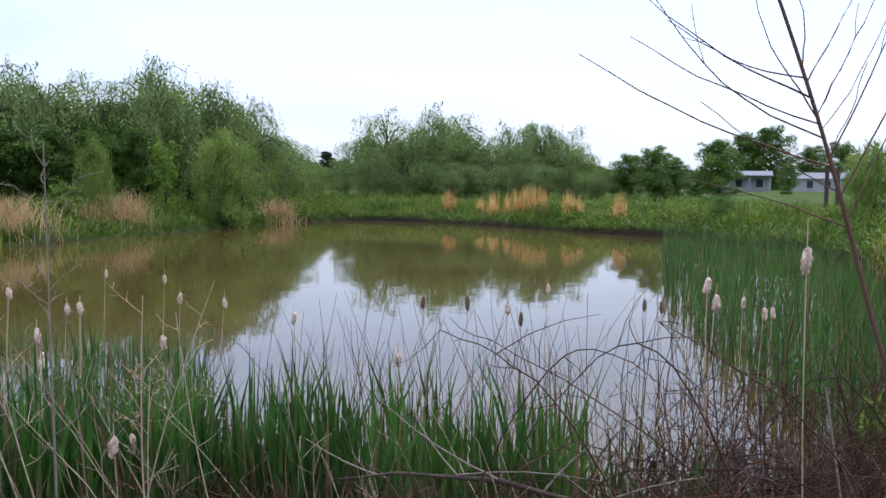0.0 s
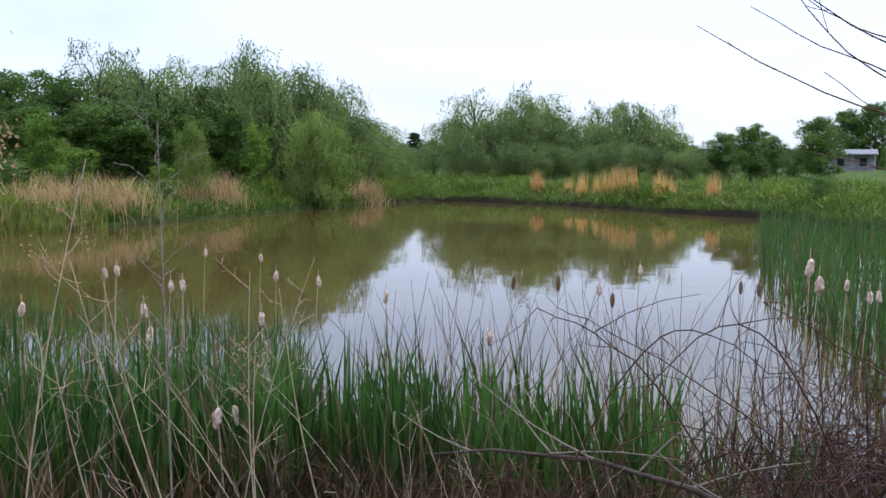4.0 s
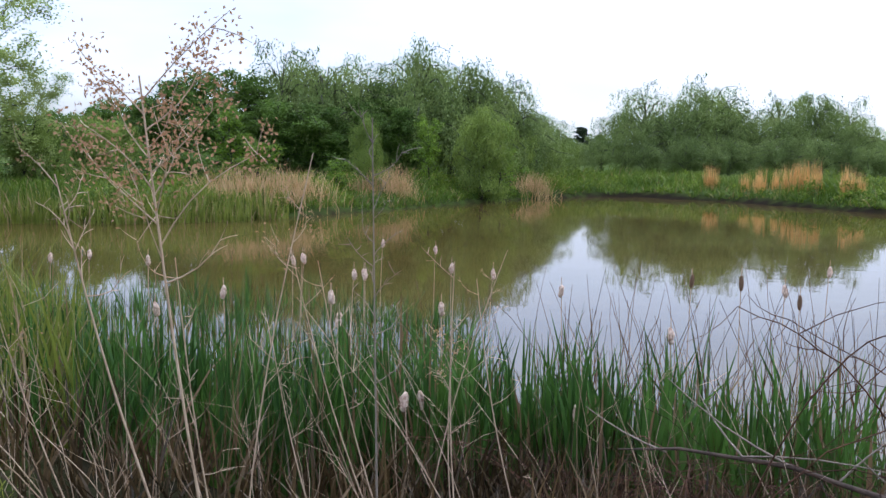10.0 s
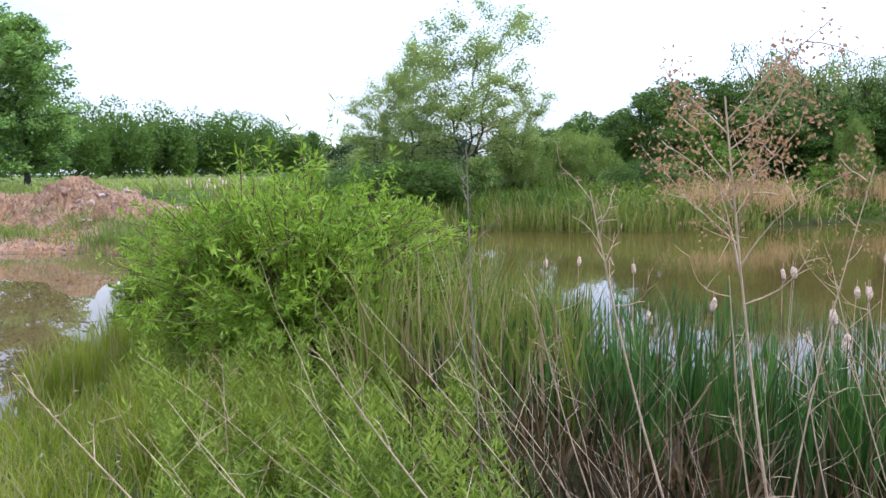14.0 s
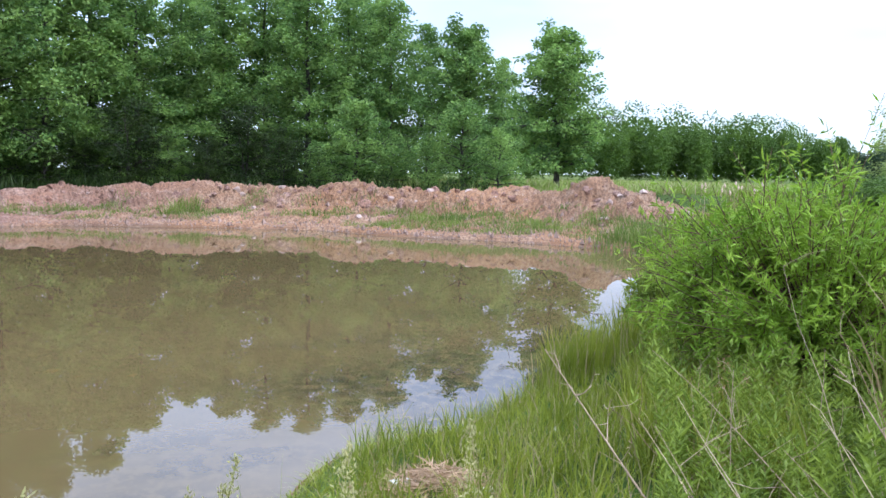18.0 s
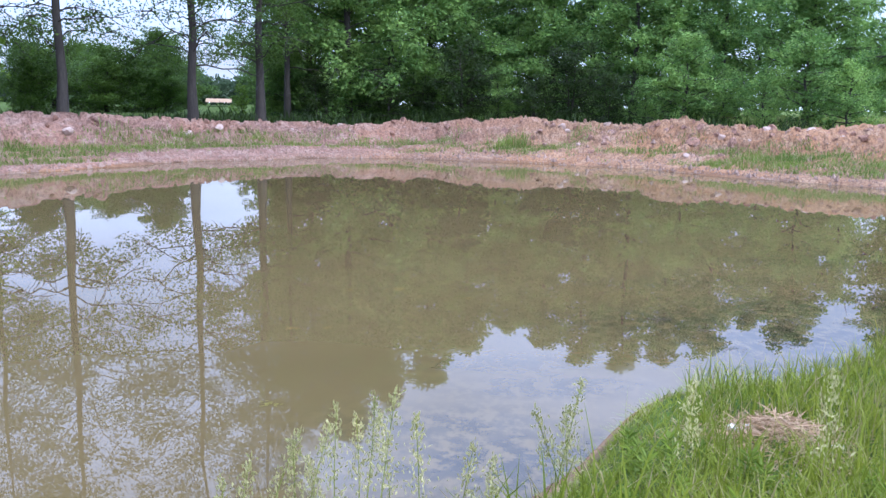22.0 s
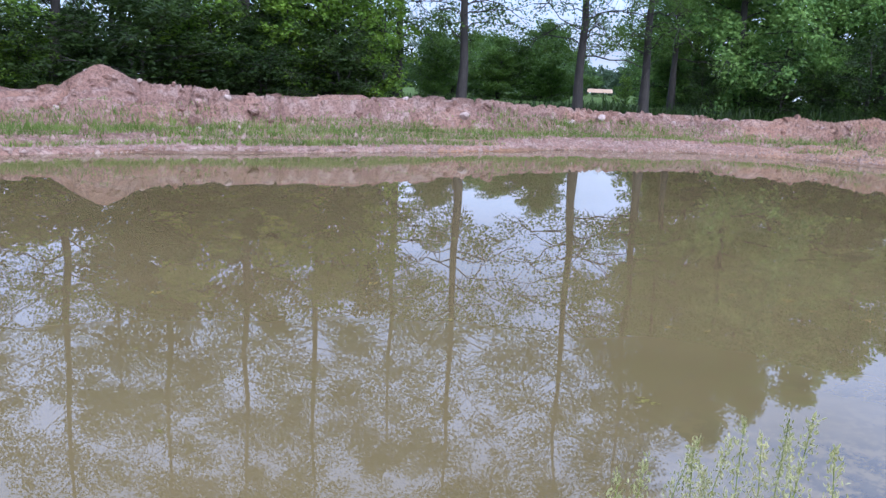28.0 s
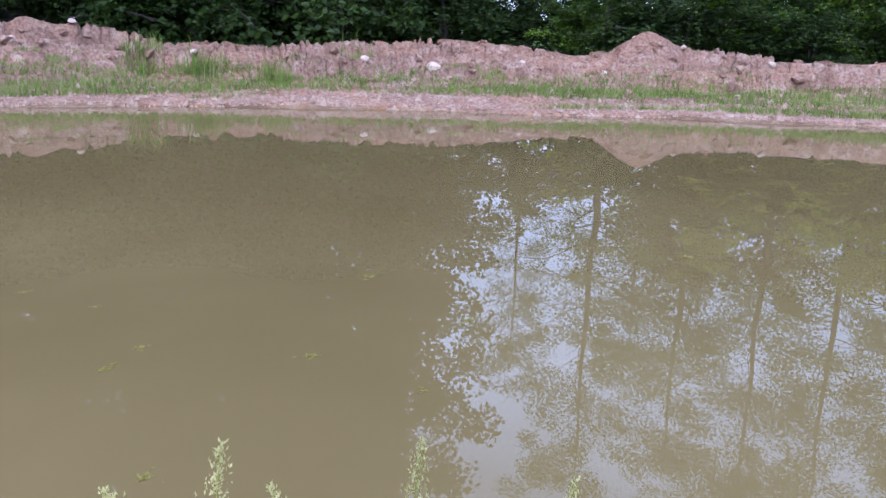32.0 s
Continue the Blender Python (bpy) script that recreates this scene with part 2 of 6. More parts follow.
M_BUSH = leaf_material("willow_shrub_leaves", (0.13, 0.255, 0.025), (0.39, 0.58, 0.085), patch=1.2)
M_FORB = leaf_material("meadow_herb_leaves", (0.085, 0.145, 0.02), (0.27, 0.37, 0.065), patch=1.5)
M_GRASS = leaf_material("bright_grass", (0.135, 0.19, 0.022), (0.37, 0.42, 0.075), (0.36, 0.30, 0.15), 0.12, patch=1.2)
M_BANKGRASS = leaf_material("bank_grass", (0.04, 0.095, 0.012), (0.21, 0.31, 0.05), (0.3, 0.23, 0.1), 0.05, patch=0.45)
M_SHELF = leaf_material("sparse_shelf_grass", (0.10, 0.165, 0.04), (0.27, 0.37, 0.10), (0.36, 0.30, 0.15), 0.1, patch=0.6)
M_FIELD = leaf_material("hay_field_grass", (0.22, 0.31, 0.085), (0.36, 0.43, 0.15), (0.42, 0.36, 0.2), 0.12, patch=0.2)
M_STRAW = leaf_material("dry_broomsedge", (0.40, 0.26, 0.165), (0.72, 0.51, 0.36), through_light=0.3)
M_ORANGE = leaf_material("orange_broomsedge", (0.50, 0.27, 0.12), (0.80, 0.52, 0.28), through_light=0.3)
M_REED = leaf_material("cattail_leaves", (0.016, 0.056, 0.016), (0.115, 0.255, 0.06), (0.20, 0.13, 0.07), 0.07, patch=1.0, rough=0.45, through_light=0.2)
M_REED_PALE = leaf_material("light_cattail_leaves", (0.11, 0.15, 0.03), (0.29, 0.34, 0.085), (0.34, 0.25, 0.13), 0.12, patch=1.0)
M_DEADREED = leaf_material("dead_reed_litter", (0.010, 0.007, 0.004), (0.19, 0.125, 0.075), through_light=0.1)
M_STALK = stem_material("dry_stalk_pinkish", (0.22, 0.14, 0.09), (0.72, 0.55, 0.40))
M_REEDSTALK = stem_material("brown_reed_stalk", (0.04, 0.02, 0.012), (0.2, 0.112, 0.066))
M_BRAMBLE = stem_material("bramble_cane_red_brown", (0.018, 0.009, 0.006), (0.13, 0.062, 0.037))
M_GREYTWIG = stem_material("grey_dead_wood", (0.12, 0.095, 0.075), (0.36, 0.30, 0.245))
M_SAPLING = stem_material("sapling_bark", (0.085, 0.042, 0.034), (0.2, 0.115, 0.085))
M_BARK = bark_material("tree_bark", (0.02, 0.017, 0.014), (0.075, 0.065, 0.054))
M_FLUFF = plain_material("cattail_seed_fluff", (0.36, 0.20, 0.13), (0.92, 0.74, 0.60), 55.0, 0.95)
M_HEAP = leaf_material("dry_grass_cuttings", (0.28, 0.18, 0.14), (0.60, 0.43, 0.35), through_light=0.15)
# dead leaf browns taken near black for the shadows among the canes
M_LITTER = leaf_material("shade_dark_litter", (0.008, 0.006, 0.004), (0.07, 0.042, 0.026), through_light=0.08)
M_SPIKE = plain_material("cattail_brown_spike", (0.10, 0.06, 0.035), (0.2, 0.12, 0.07), 60.0, 0.95)
M_SEED = leaf_material("russet_seed_heads", (0.32, 0.18, 0.13), (0.56, 0.36, 0.28), through_light=0.5)
M_PANICLE = leaf_material("pale_grass_seed", (0.36, 0.36, 0.20), (0.64, 0.60, 0.40), through_light=0.3)
M_STONE = plain_material("white_stone", (0.55, 0.5, 0.45), (0.82, 0.8, 0.76), 9.0, 0.85)
M_CLOD = plain_material("pale_clay_clod", (0.19, 0.115, 0.082), (0.42, 0.30, 0.24), 5.0, 0.95)
M_PALECLAY = plain_material("pale_dry_clay", (0.34, 0.24, 0.19), (0.55, 0.43, 0.37), 3.0, 0.95)
M_ALGAE = plain_material("floating_algae", (0.10, 0.085, 0.02), (0.22, 0.19, 0.04), 30.0, 0.7)
M_ALGAE_DARK = plain_material("dark_algae_mat", (0.075, 0.058, 0.034), (0.11, 0.085, 0.05), 20.0, 0.022)
M_ALGAE_DARK.node_tree.nodes["Principled BSDF"].inputs["IOR"].default_value = 1.333
for _m in (M_ALGAE,):
    _m.node_tree.nodes["Principled BSDF"].inputs["Specular IOR Level"].default_value = 0.1
M_WALL = plain_material("pale_siding", (0.2, 0.2, 0.2), (0.31, 0.31, 0.31), 2.0, 0.7)
M_ROOF = plain_material("grey_shingles", (0.13, 0.13, 0.14), (0.25, 0.25, 0.27), 8.0, 0.9)
M_GLASS = plain_material("dark_window_glass", (0.03, 0.035, 0.04), (0.05, 0.055, 0.06), 1.0, 0.08)
M_BALE = plain_material("cut_straw_field", (0.27, 0.165, 0.08), (0.36, 0.23, 0.12), 1.0, 0.95)
M_ROT = bark_material("weathered_wood", (0.025, 0.016, 0.011), (0.10, 0.068, 0.048), 20.0)
# leaf greens with the deep shade of the wood put into the colour
M_SHADE = leaf_material("shade_darkened_leaves", (0.014, 0.034, 0.009), (0.068, 0.12, 0.03), patch=0.5, through_light=0.4)
M_FARHILL = leaf_material("distant_wood", (0.05, 0.09, 0.06), (0.09, 0.14, 0.085), patch=0.05)


# ---- geometry helpers ----
def mesh_of(name, verts, faces, material, smooth=True):
    """A mesh from arrays: verts (n, 3), faces (m, 3 or 4) or a list of such arrays."""
    groups = faces if isinstance(faces, list) else [faces]
    groups = [np.asarray(g, dtype=np.int32) for g in groups if len(g)]
    me = bpy.data.meshes.new(name)
    me.vertices.add(len(verts))
    me.vertices.foreach_set("co", np.asarray(verts, dtype=np.float32).ravel())
    me.loops.add(sum(g.size for g in groups))
    me.loops.foreach_set("vertex_index", np.concatenate([g.ravel() for g in groups]))
    me.polygons.add(sum(len(g) for g in groups))
    sizes = np.concatenate([np.full(len(g), g.shape[1]) for g in groups])
    me.polygons.foreach_set("loop_start", (np.cumsum(sizes) - sizes).astype(np.int32))
    me.polygons.foreach_set("use_smooth", np.full(len(sizes), smooth))
    me.update(calc_edges=True)
    me.validate()
    me.materials.append(material)
    return me


def part(name, me, parent, label=""):
    ob = new(name, me)
    ob.parent = parent
    return tagged(ob, label=label)


def thing(name, x, y, z, label, category, group="", kind=""):
    ob = new(name)
    ob.empty_display_size = 0.1
    ob.location = (x, y, z)
    return tagged(ob, label, category, group, kind)


def unit(v):
    return v / np.maximum(np.linalg.norm(v, axis=-1, keepdims=True), 1e-9)


def tubes(lines, sides=5):
    """Tapered tubes along polylines [(points (n, 3), radii (n,))]."""
    vs, fs, base = [], [], 0
    ang = np.arange(sides) * 2 * np.pi / sides
    for pts, rad in lines:
        pts, rad = np.asarray(pts, float), np.asarray(rad, float)
        d = unit(np.gradient(pts, axis=0))
        ref = np.where(np.abs(d[:, 2:3]) > 0.9, [[1.0, 0, 0]], [[0, 0, 1.0]])
        u = unit(np.cross(d, ref))
        v = np.cross(d, u)
        ring = pts[:, None] + rad[:, None, None] * (np.cos(ang)[None, :, None] * u[:, None] + np.sin(ang)[None, :, None] * v[:, None])
        vs.append(ring.reshape(-1, 3))
        k = len(pts)
        i = np.arange(k - 1)[:, None] * sides + np.arange(sides)[None]
        j = np.arange(k - 1)[:, None] * sides + (np.arange(sides)[None] + 1) % sides
        fs.append((np.stack([i, j, j + sides, i + sides], -1) + base).reshape(-1, 4))
        base += k * sides
    return np.concatenate(vs), np.concatenate(fs)


def leaves(at, way, length, width, rng, fold=0.25, up=0.0):
    """Diamond leaves, each two folded triangles, from points at along directions way."""
    n = len(at)
    way = unit(way)
    side = unit(np.cross(way, unit(rng.normal(size=(n, 3))) + np.array([0, 0, up])))
    nrm = np.cross(way, side)
    length, width = np.broadcast_to(length, n)[:, None], np.broadcast_to(width, n)[:, None]
    mid = at + way * length * 0.45
    v = np.stack([at, mid + side * width * 0.5 + nrm * width * fold, at + way * length, mid - side * width * 0.5 + nrm * width * fold], 1)
    f = np.arange(n)[:, None] * 4 + np.array([[0, 1, 2, 3]])
    return v.reshape(-1, 3), f


def blades(x, y, z, height, width, lean, rng, bend=0.5, segs=3):
    """Tapered grass blades rooted at (x, y, z); lean: how far the tips hang over."""
    n = len(x)
    a, b = rng.uniform(0, 2 * np.pi, n), rng.uniform(0, 2 * np.pi, n)
    d = np.stack([np.cos(a), np.sin(a)], 1) * (np.broadcast_to(lean, n) * rng.uniform(0.1, 1.0, n))[:, None]
    s = np.stack([np.cos(b), np.sin(b)], 1)
    height, width = np.broadcast_to(height, n), np.broadcast_to(width, n)
    vs = []
    for k in range(segs + 1):
        q = k / segs
        c = np.stack([x, y], 1) + d * q ** (1 + bend * 2)
        h = z + height * q * (1 - 0.12 * q)
        w = width * 0.5 * (1.0 if k == 0 else (1 - q ** 2.2)) + 0.0004
        for sg in (-1, 1):
            vs.append(np.column_stack([c + s * (w * sg)[:, None], h]))
    v = np.stack(vs, 1)
    m = 2 * (segs + 1)
    quad = np.array([[2 * k, 2 * k + 1, 2 * k + 3, 2 * k + 2] for k in range(segs)])
    f = (np.arange(n)[:, None, None] * m + quad[None]).reshape(-1, 4)
    return v.reshape(-1, 3), f


def joined(pieces):
    """Several (verts, faces) as one."""
    vs, fs, base = [], [], 0
    for v, f in pieces:
        vs.append(v)
        fs.append(f + base)
        base += len(v)
    return np.concatenate(vs), np.concatenate(fs)


def polar(az, r):
    a = np.radians(az)
    return -np.sin(a) * r, np.cos(a) * r


def fbm(x, y, seed, octaves=4):
    """Cheap smooth noise from sums of turned sines, about -1 to 1."""
    g = np.random.default_rng(seed)
    out, amp, k = 0, 1.0, 1.0
    for _ in range(octaves):
        for _ in range(3):
            a, p = g.uniform(0, 2 * np.pi), g.uniform(0, 2 * np.pi)
            out = out + amp * np.sin((x * np.cos(a) + y * np.sin(a)) * k + p + 0.7 * np.sin((x * np.sin(a) - y * np.cos(a)) * k * 0.6 + p)) / 3
        amp, k = amp * 0.5, k * 2.1
    return out


def lattice(x, y, seed):
    """Value noise on a jittered lattice, 0 to 1."""
    tab = np.random.default_rng(seed).uniform(0, 1, (256, 256))
    i, j = np.floor(x).astype(int), np.floor(y).astype(int)
    u, v = x - i, y - j
    u, v = u * u * (3 - 2 * u), v * v * (3 - 2 * v)
    g = lambda a, b: tab[a % 256, b % 256]
    return (g(i, j) * (1 - u) + g(i + 1, j) * u) * (1 - v) + (g(i, j + 1) * (1 - u) + g(i + 1, j + 1) * u) * v


def clods(x, y, seed):
    """Rounded lumps with creases between them, 0 to 1, and each lump's own random height."""
    g = np.random.default_rng(seed)
    px, py, ph = g.uniform(0, 1, (3, 128, 128))
    i, j = np.floor(x).astype(int), np.floor(y).astype(int)
    best, own = np.full(x.shape, 9.0), np.zeros(x.shape)
    for a in (-1, 0, 1):
        for b in (-1, 0, 1):
            c, d = (i + a) % 128, (j + b) % 128
            q = np.hypot(x - (i + a + px[c, d]), y - (j + b + py[c, d]))
            own = np.where(q < best, ph[c, d], own)
            best = np.minimum(best, q)
    return np.sqrt(np.clip(1 - best ** 2, 0, 1)), own


# ---- plan: both ponds in bearings (degrees left of the first view's axis) and metres ----
NEAR_1 = np.array([(-75, 6), (-60, 5), (-45, 8), (-36, 8), (-30, 7.4), (-25, 6.6), (-20, 5.6), (-14, 4.7), (-8, 4.6), (0, 4.7), (20, 4.8), (30, 5.2), (38, 6), (45, 8.5), (50, 14), (54, 21), (57, 26), (60, 40)])
FAR_1 = np.array([(-75, 5), (-60, 9), (-45, 11), (-35, 13.5), (-30, 16), (-26.5, 19), (-24, 25), (-20, 30), (-15, 33.5), (-12, 34.3), (-8, 36), (-4, 38.8), (0, 41.8), (5, 44.5), (8, 44.5), (11, 42), (13, 40.3), (17, 36), (21, 32.2), (24, 30.8), (26, 29.2), (31, 27.4), (38, 27), (45, 28.2), (50, 28.6), (54, 28), (57, 25), (60, 20)])
NEAR_2 = np.array([(62, 40), (65, 20), (67, 13), (70, 9.2), (73, 8.3), (77.5, 7), (79, 6.9), (84, 6.6), (87, 6.3), (89, 5.9), (91, 5.3), (92.5, 4.9), (97.6, 4.2), (105, 3.7), (120, 3.3), (140, 3.1), (170, 3.1), (195, 3.5), (215, 6), (230, 20)])
FAR_2 = np.array([(62, 18), (65, 21.5), (70.8, 24.3), (75, 25.4), (80, 26.4), (85.5, 28), (89, 29.8), (96, 31.4), (100, 32), (105, 33.2), (111, 32.8), (114, 31.5), (118, 31), (125, 27.4), (134, 25), (140, 24), (145, 23.8), (153, 22.4), (160, 22.6), (174, 22.4), (187, 22.2), (200, 21), (215, 16), (230, 10)])


def on(table, az):
    return np.interp(az, table[:, 0], table[:, 1])


def wrap(az):
    """Bearings into -90 .. 270."""
    return (np.asarray(az) + 90) % 360 - 90


def depth_in(az, r):
    """Metres inside the water (positive) or outside it (negative), along the bearing, for each pond."""
    az = wrap(az)
    w1 = np.where((az > -75) & (az < 60), np.minimum(r - on(NEAR_1, az), on(FAR_1, az) - r), -30.0)
    w2 = np.where((az > 62) & (az < 230), np.minimum(r - on(NEAR_2, az), on(FAR_2, az) - r), -30.0)
    return w1, w2


def smooth(a, b, v):
    q = np.clip((v - a) / (b - a), 0, 1)
    return q * q * (3 - 2 * q)


def land(x, y):
    """Height of the ground."""
    x, y = np.asarray(x, float), np.asarray(y, float)
    r = np.hypot(x, y)
    az = wrap(np.degrees(np.arctan2(-x, y)))
    w1, w2 = depth_in(az, r)
    s = np.maximum(w1, w2) + 0.25 * fbm(x, y, 3, 3) * smooth(3, 8, r)
    near = 0.52 * (1 - np.exp(np.minimum(s, 0) / 1.0))
    far = 0.22 * (1 - np.exp(np.minimum(s, 0) / 0.2)) + 0.95 * (1 - np.exp(np.minimum(s, 0) / 7.0))
    shelf = 0.12 * (1 - np.exp(np.minimum(s, 0) / 0.25)) + 0.3 * smooth(0.5, 5, -s) + 0.85 * smooth(6, 16, -s)
    far = far + (shelf - far) * smooth(60, 66, az)
    up = near + (far - near) * smooth(9, 24, r)
    bed = -np.clip(s * 0.3, 0, 0.8)
    z = np.where(s > 0, bed, up) + 0.05 * fbm(x * 0.8, y * 0.8, 5, 3) * smooth(0.2, 2.0, -s)
    return z + 0.0 * r


def foot(az, r):
    x, y = polar(az, r)
    return x, y, float(land(x, y))


# ---- ground, water, soil bank ----
def build_ground():
    rings = np.concatenate([[0.0], np.geomspace(0.4, 12, 90), np.arange(12.25, 50, 0.25), np.geomspace(50.5, 3500, 44)])
    n = 430
    az = np.arange(n) * 360.0 / n
    R, A = np.meshgrid(rings[1:], az, indexing="ij")
    X, Y = polar(A, R)
    Z = land(X, Y)
    verts = np.concatenate([[[0, 0, float(land(0, 0.001))]], np.stack([X, Y, Z], -1).reshape(-1, 3)])
    k = len(rings) - 1
    i = 1 + np.arange(k - 1)[:, None] * n + np.arange(n)[None]
    j = 1 + np.arange(k - 1)[:, None] * n + (np.arange(n)[None] + 1) % n
    quads = np.stack([i, i + n, j + n, j], -1).reshape(-1, 4)
    fan = np.stack([np.zeros(n, int), 1 + np.arange(n), 1 + (np.arange(n) + 1) % n], -1)
    me = mesh_of("ground", verts, [quads, fan], M_GROUND)
    # bare clay round the second pond and on the pond beds
    x, y = verts[:, 0], verts[:, 1]
    r, a = np.hypot(x, y), wrap(np.degrees(np.arctan2(-x, y)))
    w1, w2 = depth_in(a, r)
    far_side = smooth(12, 18, r) * smooth(-11, -8, w2) * smooth(63, 67, a)
    rim = smooth(-0.9, -0.3, w2 + 0.25 * fbm(x * 2, y * 2, 8)) * smooth(60, 66, a)
    bed = smooth(0, 0.3, w2)
    green = smooth(0.0, 0.5, fbm(x * 0.45, y * 0.45, 11) + 0.1) * smooth(-1.1, -1.8, w2) * 0.7
    off = r - on(FAR_2, a)
    green = np.where((off > 0.4) & (off < 5.6), 0.0, green)
    bare = np.clip(np.maximum.reduce([far_side * (1 - green), rim, bed]), 0, 1)
    hay = smooth(38, 44, r) * smooth(45, 52, a) * (1 - smooth(84, 90, a))
    # first pond: mud plus painted shade below the bank edge, reeds and brambles
    mud_shade = np.maximum(smooth(-0.6, -0.15, w1 - 0.4 * smooth(8, 12, a)), 0.92 * smooth(-60, -45, a) * (1 - smooth(40, 50, a)) * (1 - smooth(8, 12, r)) * smooth(1.7, 2.9, r + 0.35 * fbm(x * 1.5, y * 1.5, 12))) * (1 - smooth(52, 58, a))
    # damp clay rim of the second pond
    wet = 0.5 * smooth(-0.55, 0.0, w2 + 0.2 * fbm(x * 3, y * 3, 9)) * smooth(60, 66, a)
    mud_shade = np.maximum(mud_shade, wet)
    for key, val in (("bare", bare), ("hay", hay), ("mud_shade", mud_shade)):
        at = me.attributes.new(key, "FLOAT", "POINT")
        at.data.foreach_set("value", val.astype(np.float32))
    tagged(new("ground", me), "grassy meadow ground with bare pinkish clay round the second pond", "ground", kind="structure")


# beds of drowned weed under the surface of the second pond: x, y, reach along and across, share
WEED_BEDS = [(-4.9, -0.6, 0.8, 0.42, 1.0), (-4.6, -0.1, 0.5, 0.4, 0.95), (-5.4, -1.0, 0.5, 0.3, 0.8), (-6.3, -0.5, 0.5, 0.2, 0.7), (-6.8, -0.9, 0.4, 0.15, 0.6), (-8.6, 0.6, 0.9, 0.5, 0.8), (-8.2, 1.5, 0.9, 0.6, 1.0), (-9.4, 1.6, 0.9, 0.5, 0.8),
             (-7.3, 1.6, 0.6, 0.5, 0.9), (-10.6, 0.9, 0.8, 0.3, 0.5), (-12.5, 2.6, 0.9, 0.35, 0.4), (-10.0, 3.2, 1.0, 0.6, 0.9), (-8.6, 2.8, 0.7, 0.5, 1.0)]


def build_water(name, lo, hi, reach, material, label):
    az, r = np.linspace(lo, hi, 190), np.geomspace(2.6, reach, 100)
    A, R = np.meshgrid(az, r, indexing="ij")
    x, y = (v.ravel() for v in polar(A, R))
    verts = np.stack([x, y, np.zeros_like(x)], 1)
    k = len(r)
    i = (np.arange(len(az) - 1)[:, None] * k + np.arange(k - 1)[None]).ravel()
    me = mesh_of(name, verts, np.stack([i, i + k, i + k + 1, i + 1], 1), material)
    weed = np.zeros(len(x))
    for cx, cy, p, q, share in WEED_BEDS:
        weed = np.maximum(weed, share * np.exp(-(((x - cx) + 0.3 * (y - cy)) / q) ** 2 * 0.5 - ((y - cy) / p) ** 2 * 0.5))
    at = me.attributes.new("weed", "FLOAT", "POINT")
    at.data.foreach_set("value", weed.astype(np.float32))
    tagged(new(name, me), label, "pond water", kind="structure")


def ridge_height(az):
    """Crest of the heaped clay, metres above the water."""
    h = np.interp(az, [62, 65, 68, 72, 76, 80, 86, 92, 98, 103, 108, 114, 118, 122, 126, 131, 137, 143, 146.6, 150, 154, 158, 163, 168, 173, 178, 184, 192, 205, 215],
                  [0.25, 1.0, 1.35, 1.65, 1.75, 1.6, 1.5, 1.45, 1.3, 1.2, 1.1, 1.05, 1.05, 1.15, 1.35, 1.35, 1.35, 1.35, 1.4, 1.3, 1.25, 1.35, 1.4, 1.35, 1.25, 1.15, 1.5, 1.5, 1.1, 0.3])
    return h


BANK = {}


def shelf_z(x, y):
    """Height of the clay shelf and heaps."""
    az = wrap(np.degrees(np.arctan2(-x, y)))
    i = np.clip(np.searchsorted(BANK["az"], az), 0, len(BANK["az"]) - 1)
    j = np.clip(np.searchsorted(BANK["off"], np.hypot(x, y) - BANK["mid"][i]), 0, len(BANK["off"]) - 1)
    return np.maximum(BANK["Z"][i, j], land(x, y))


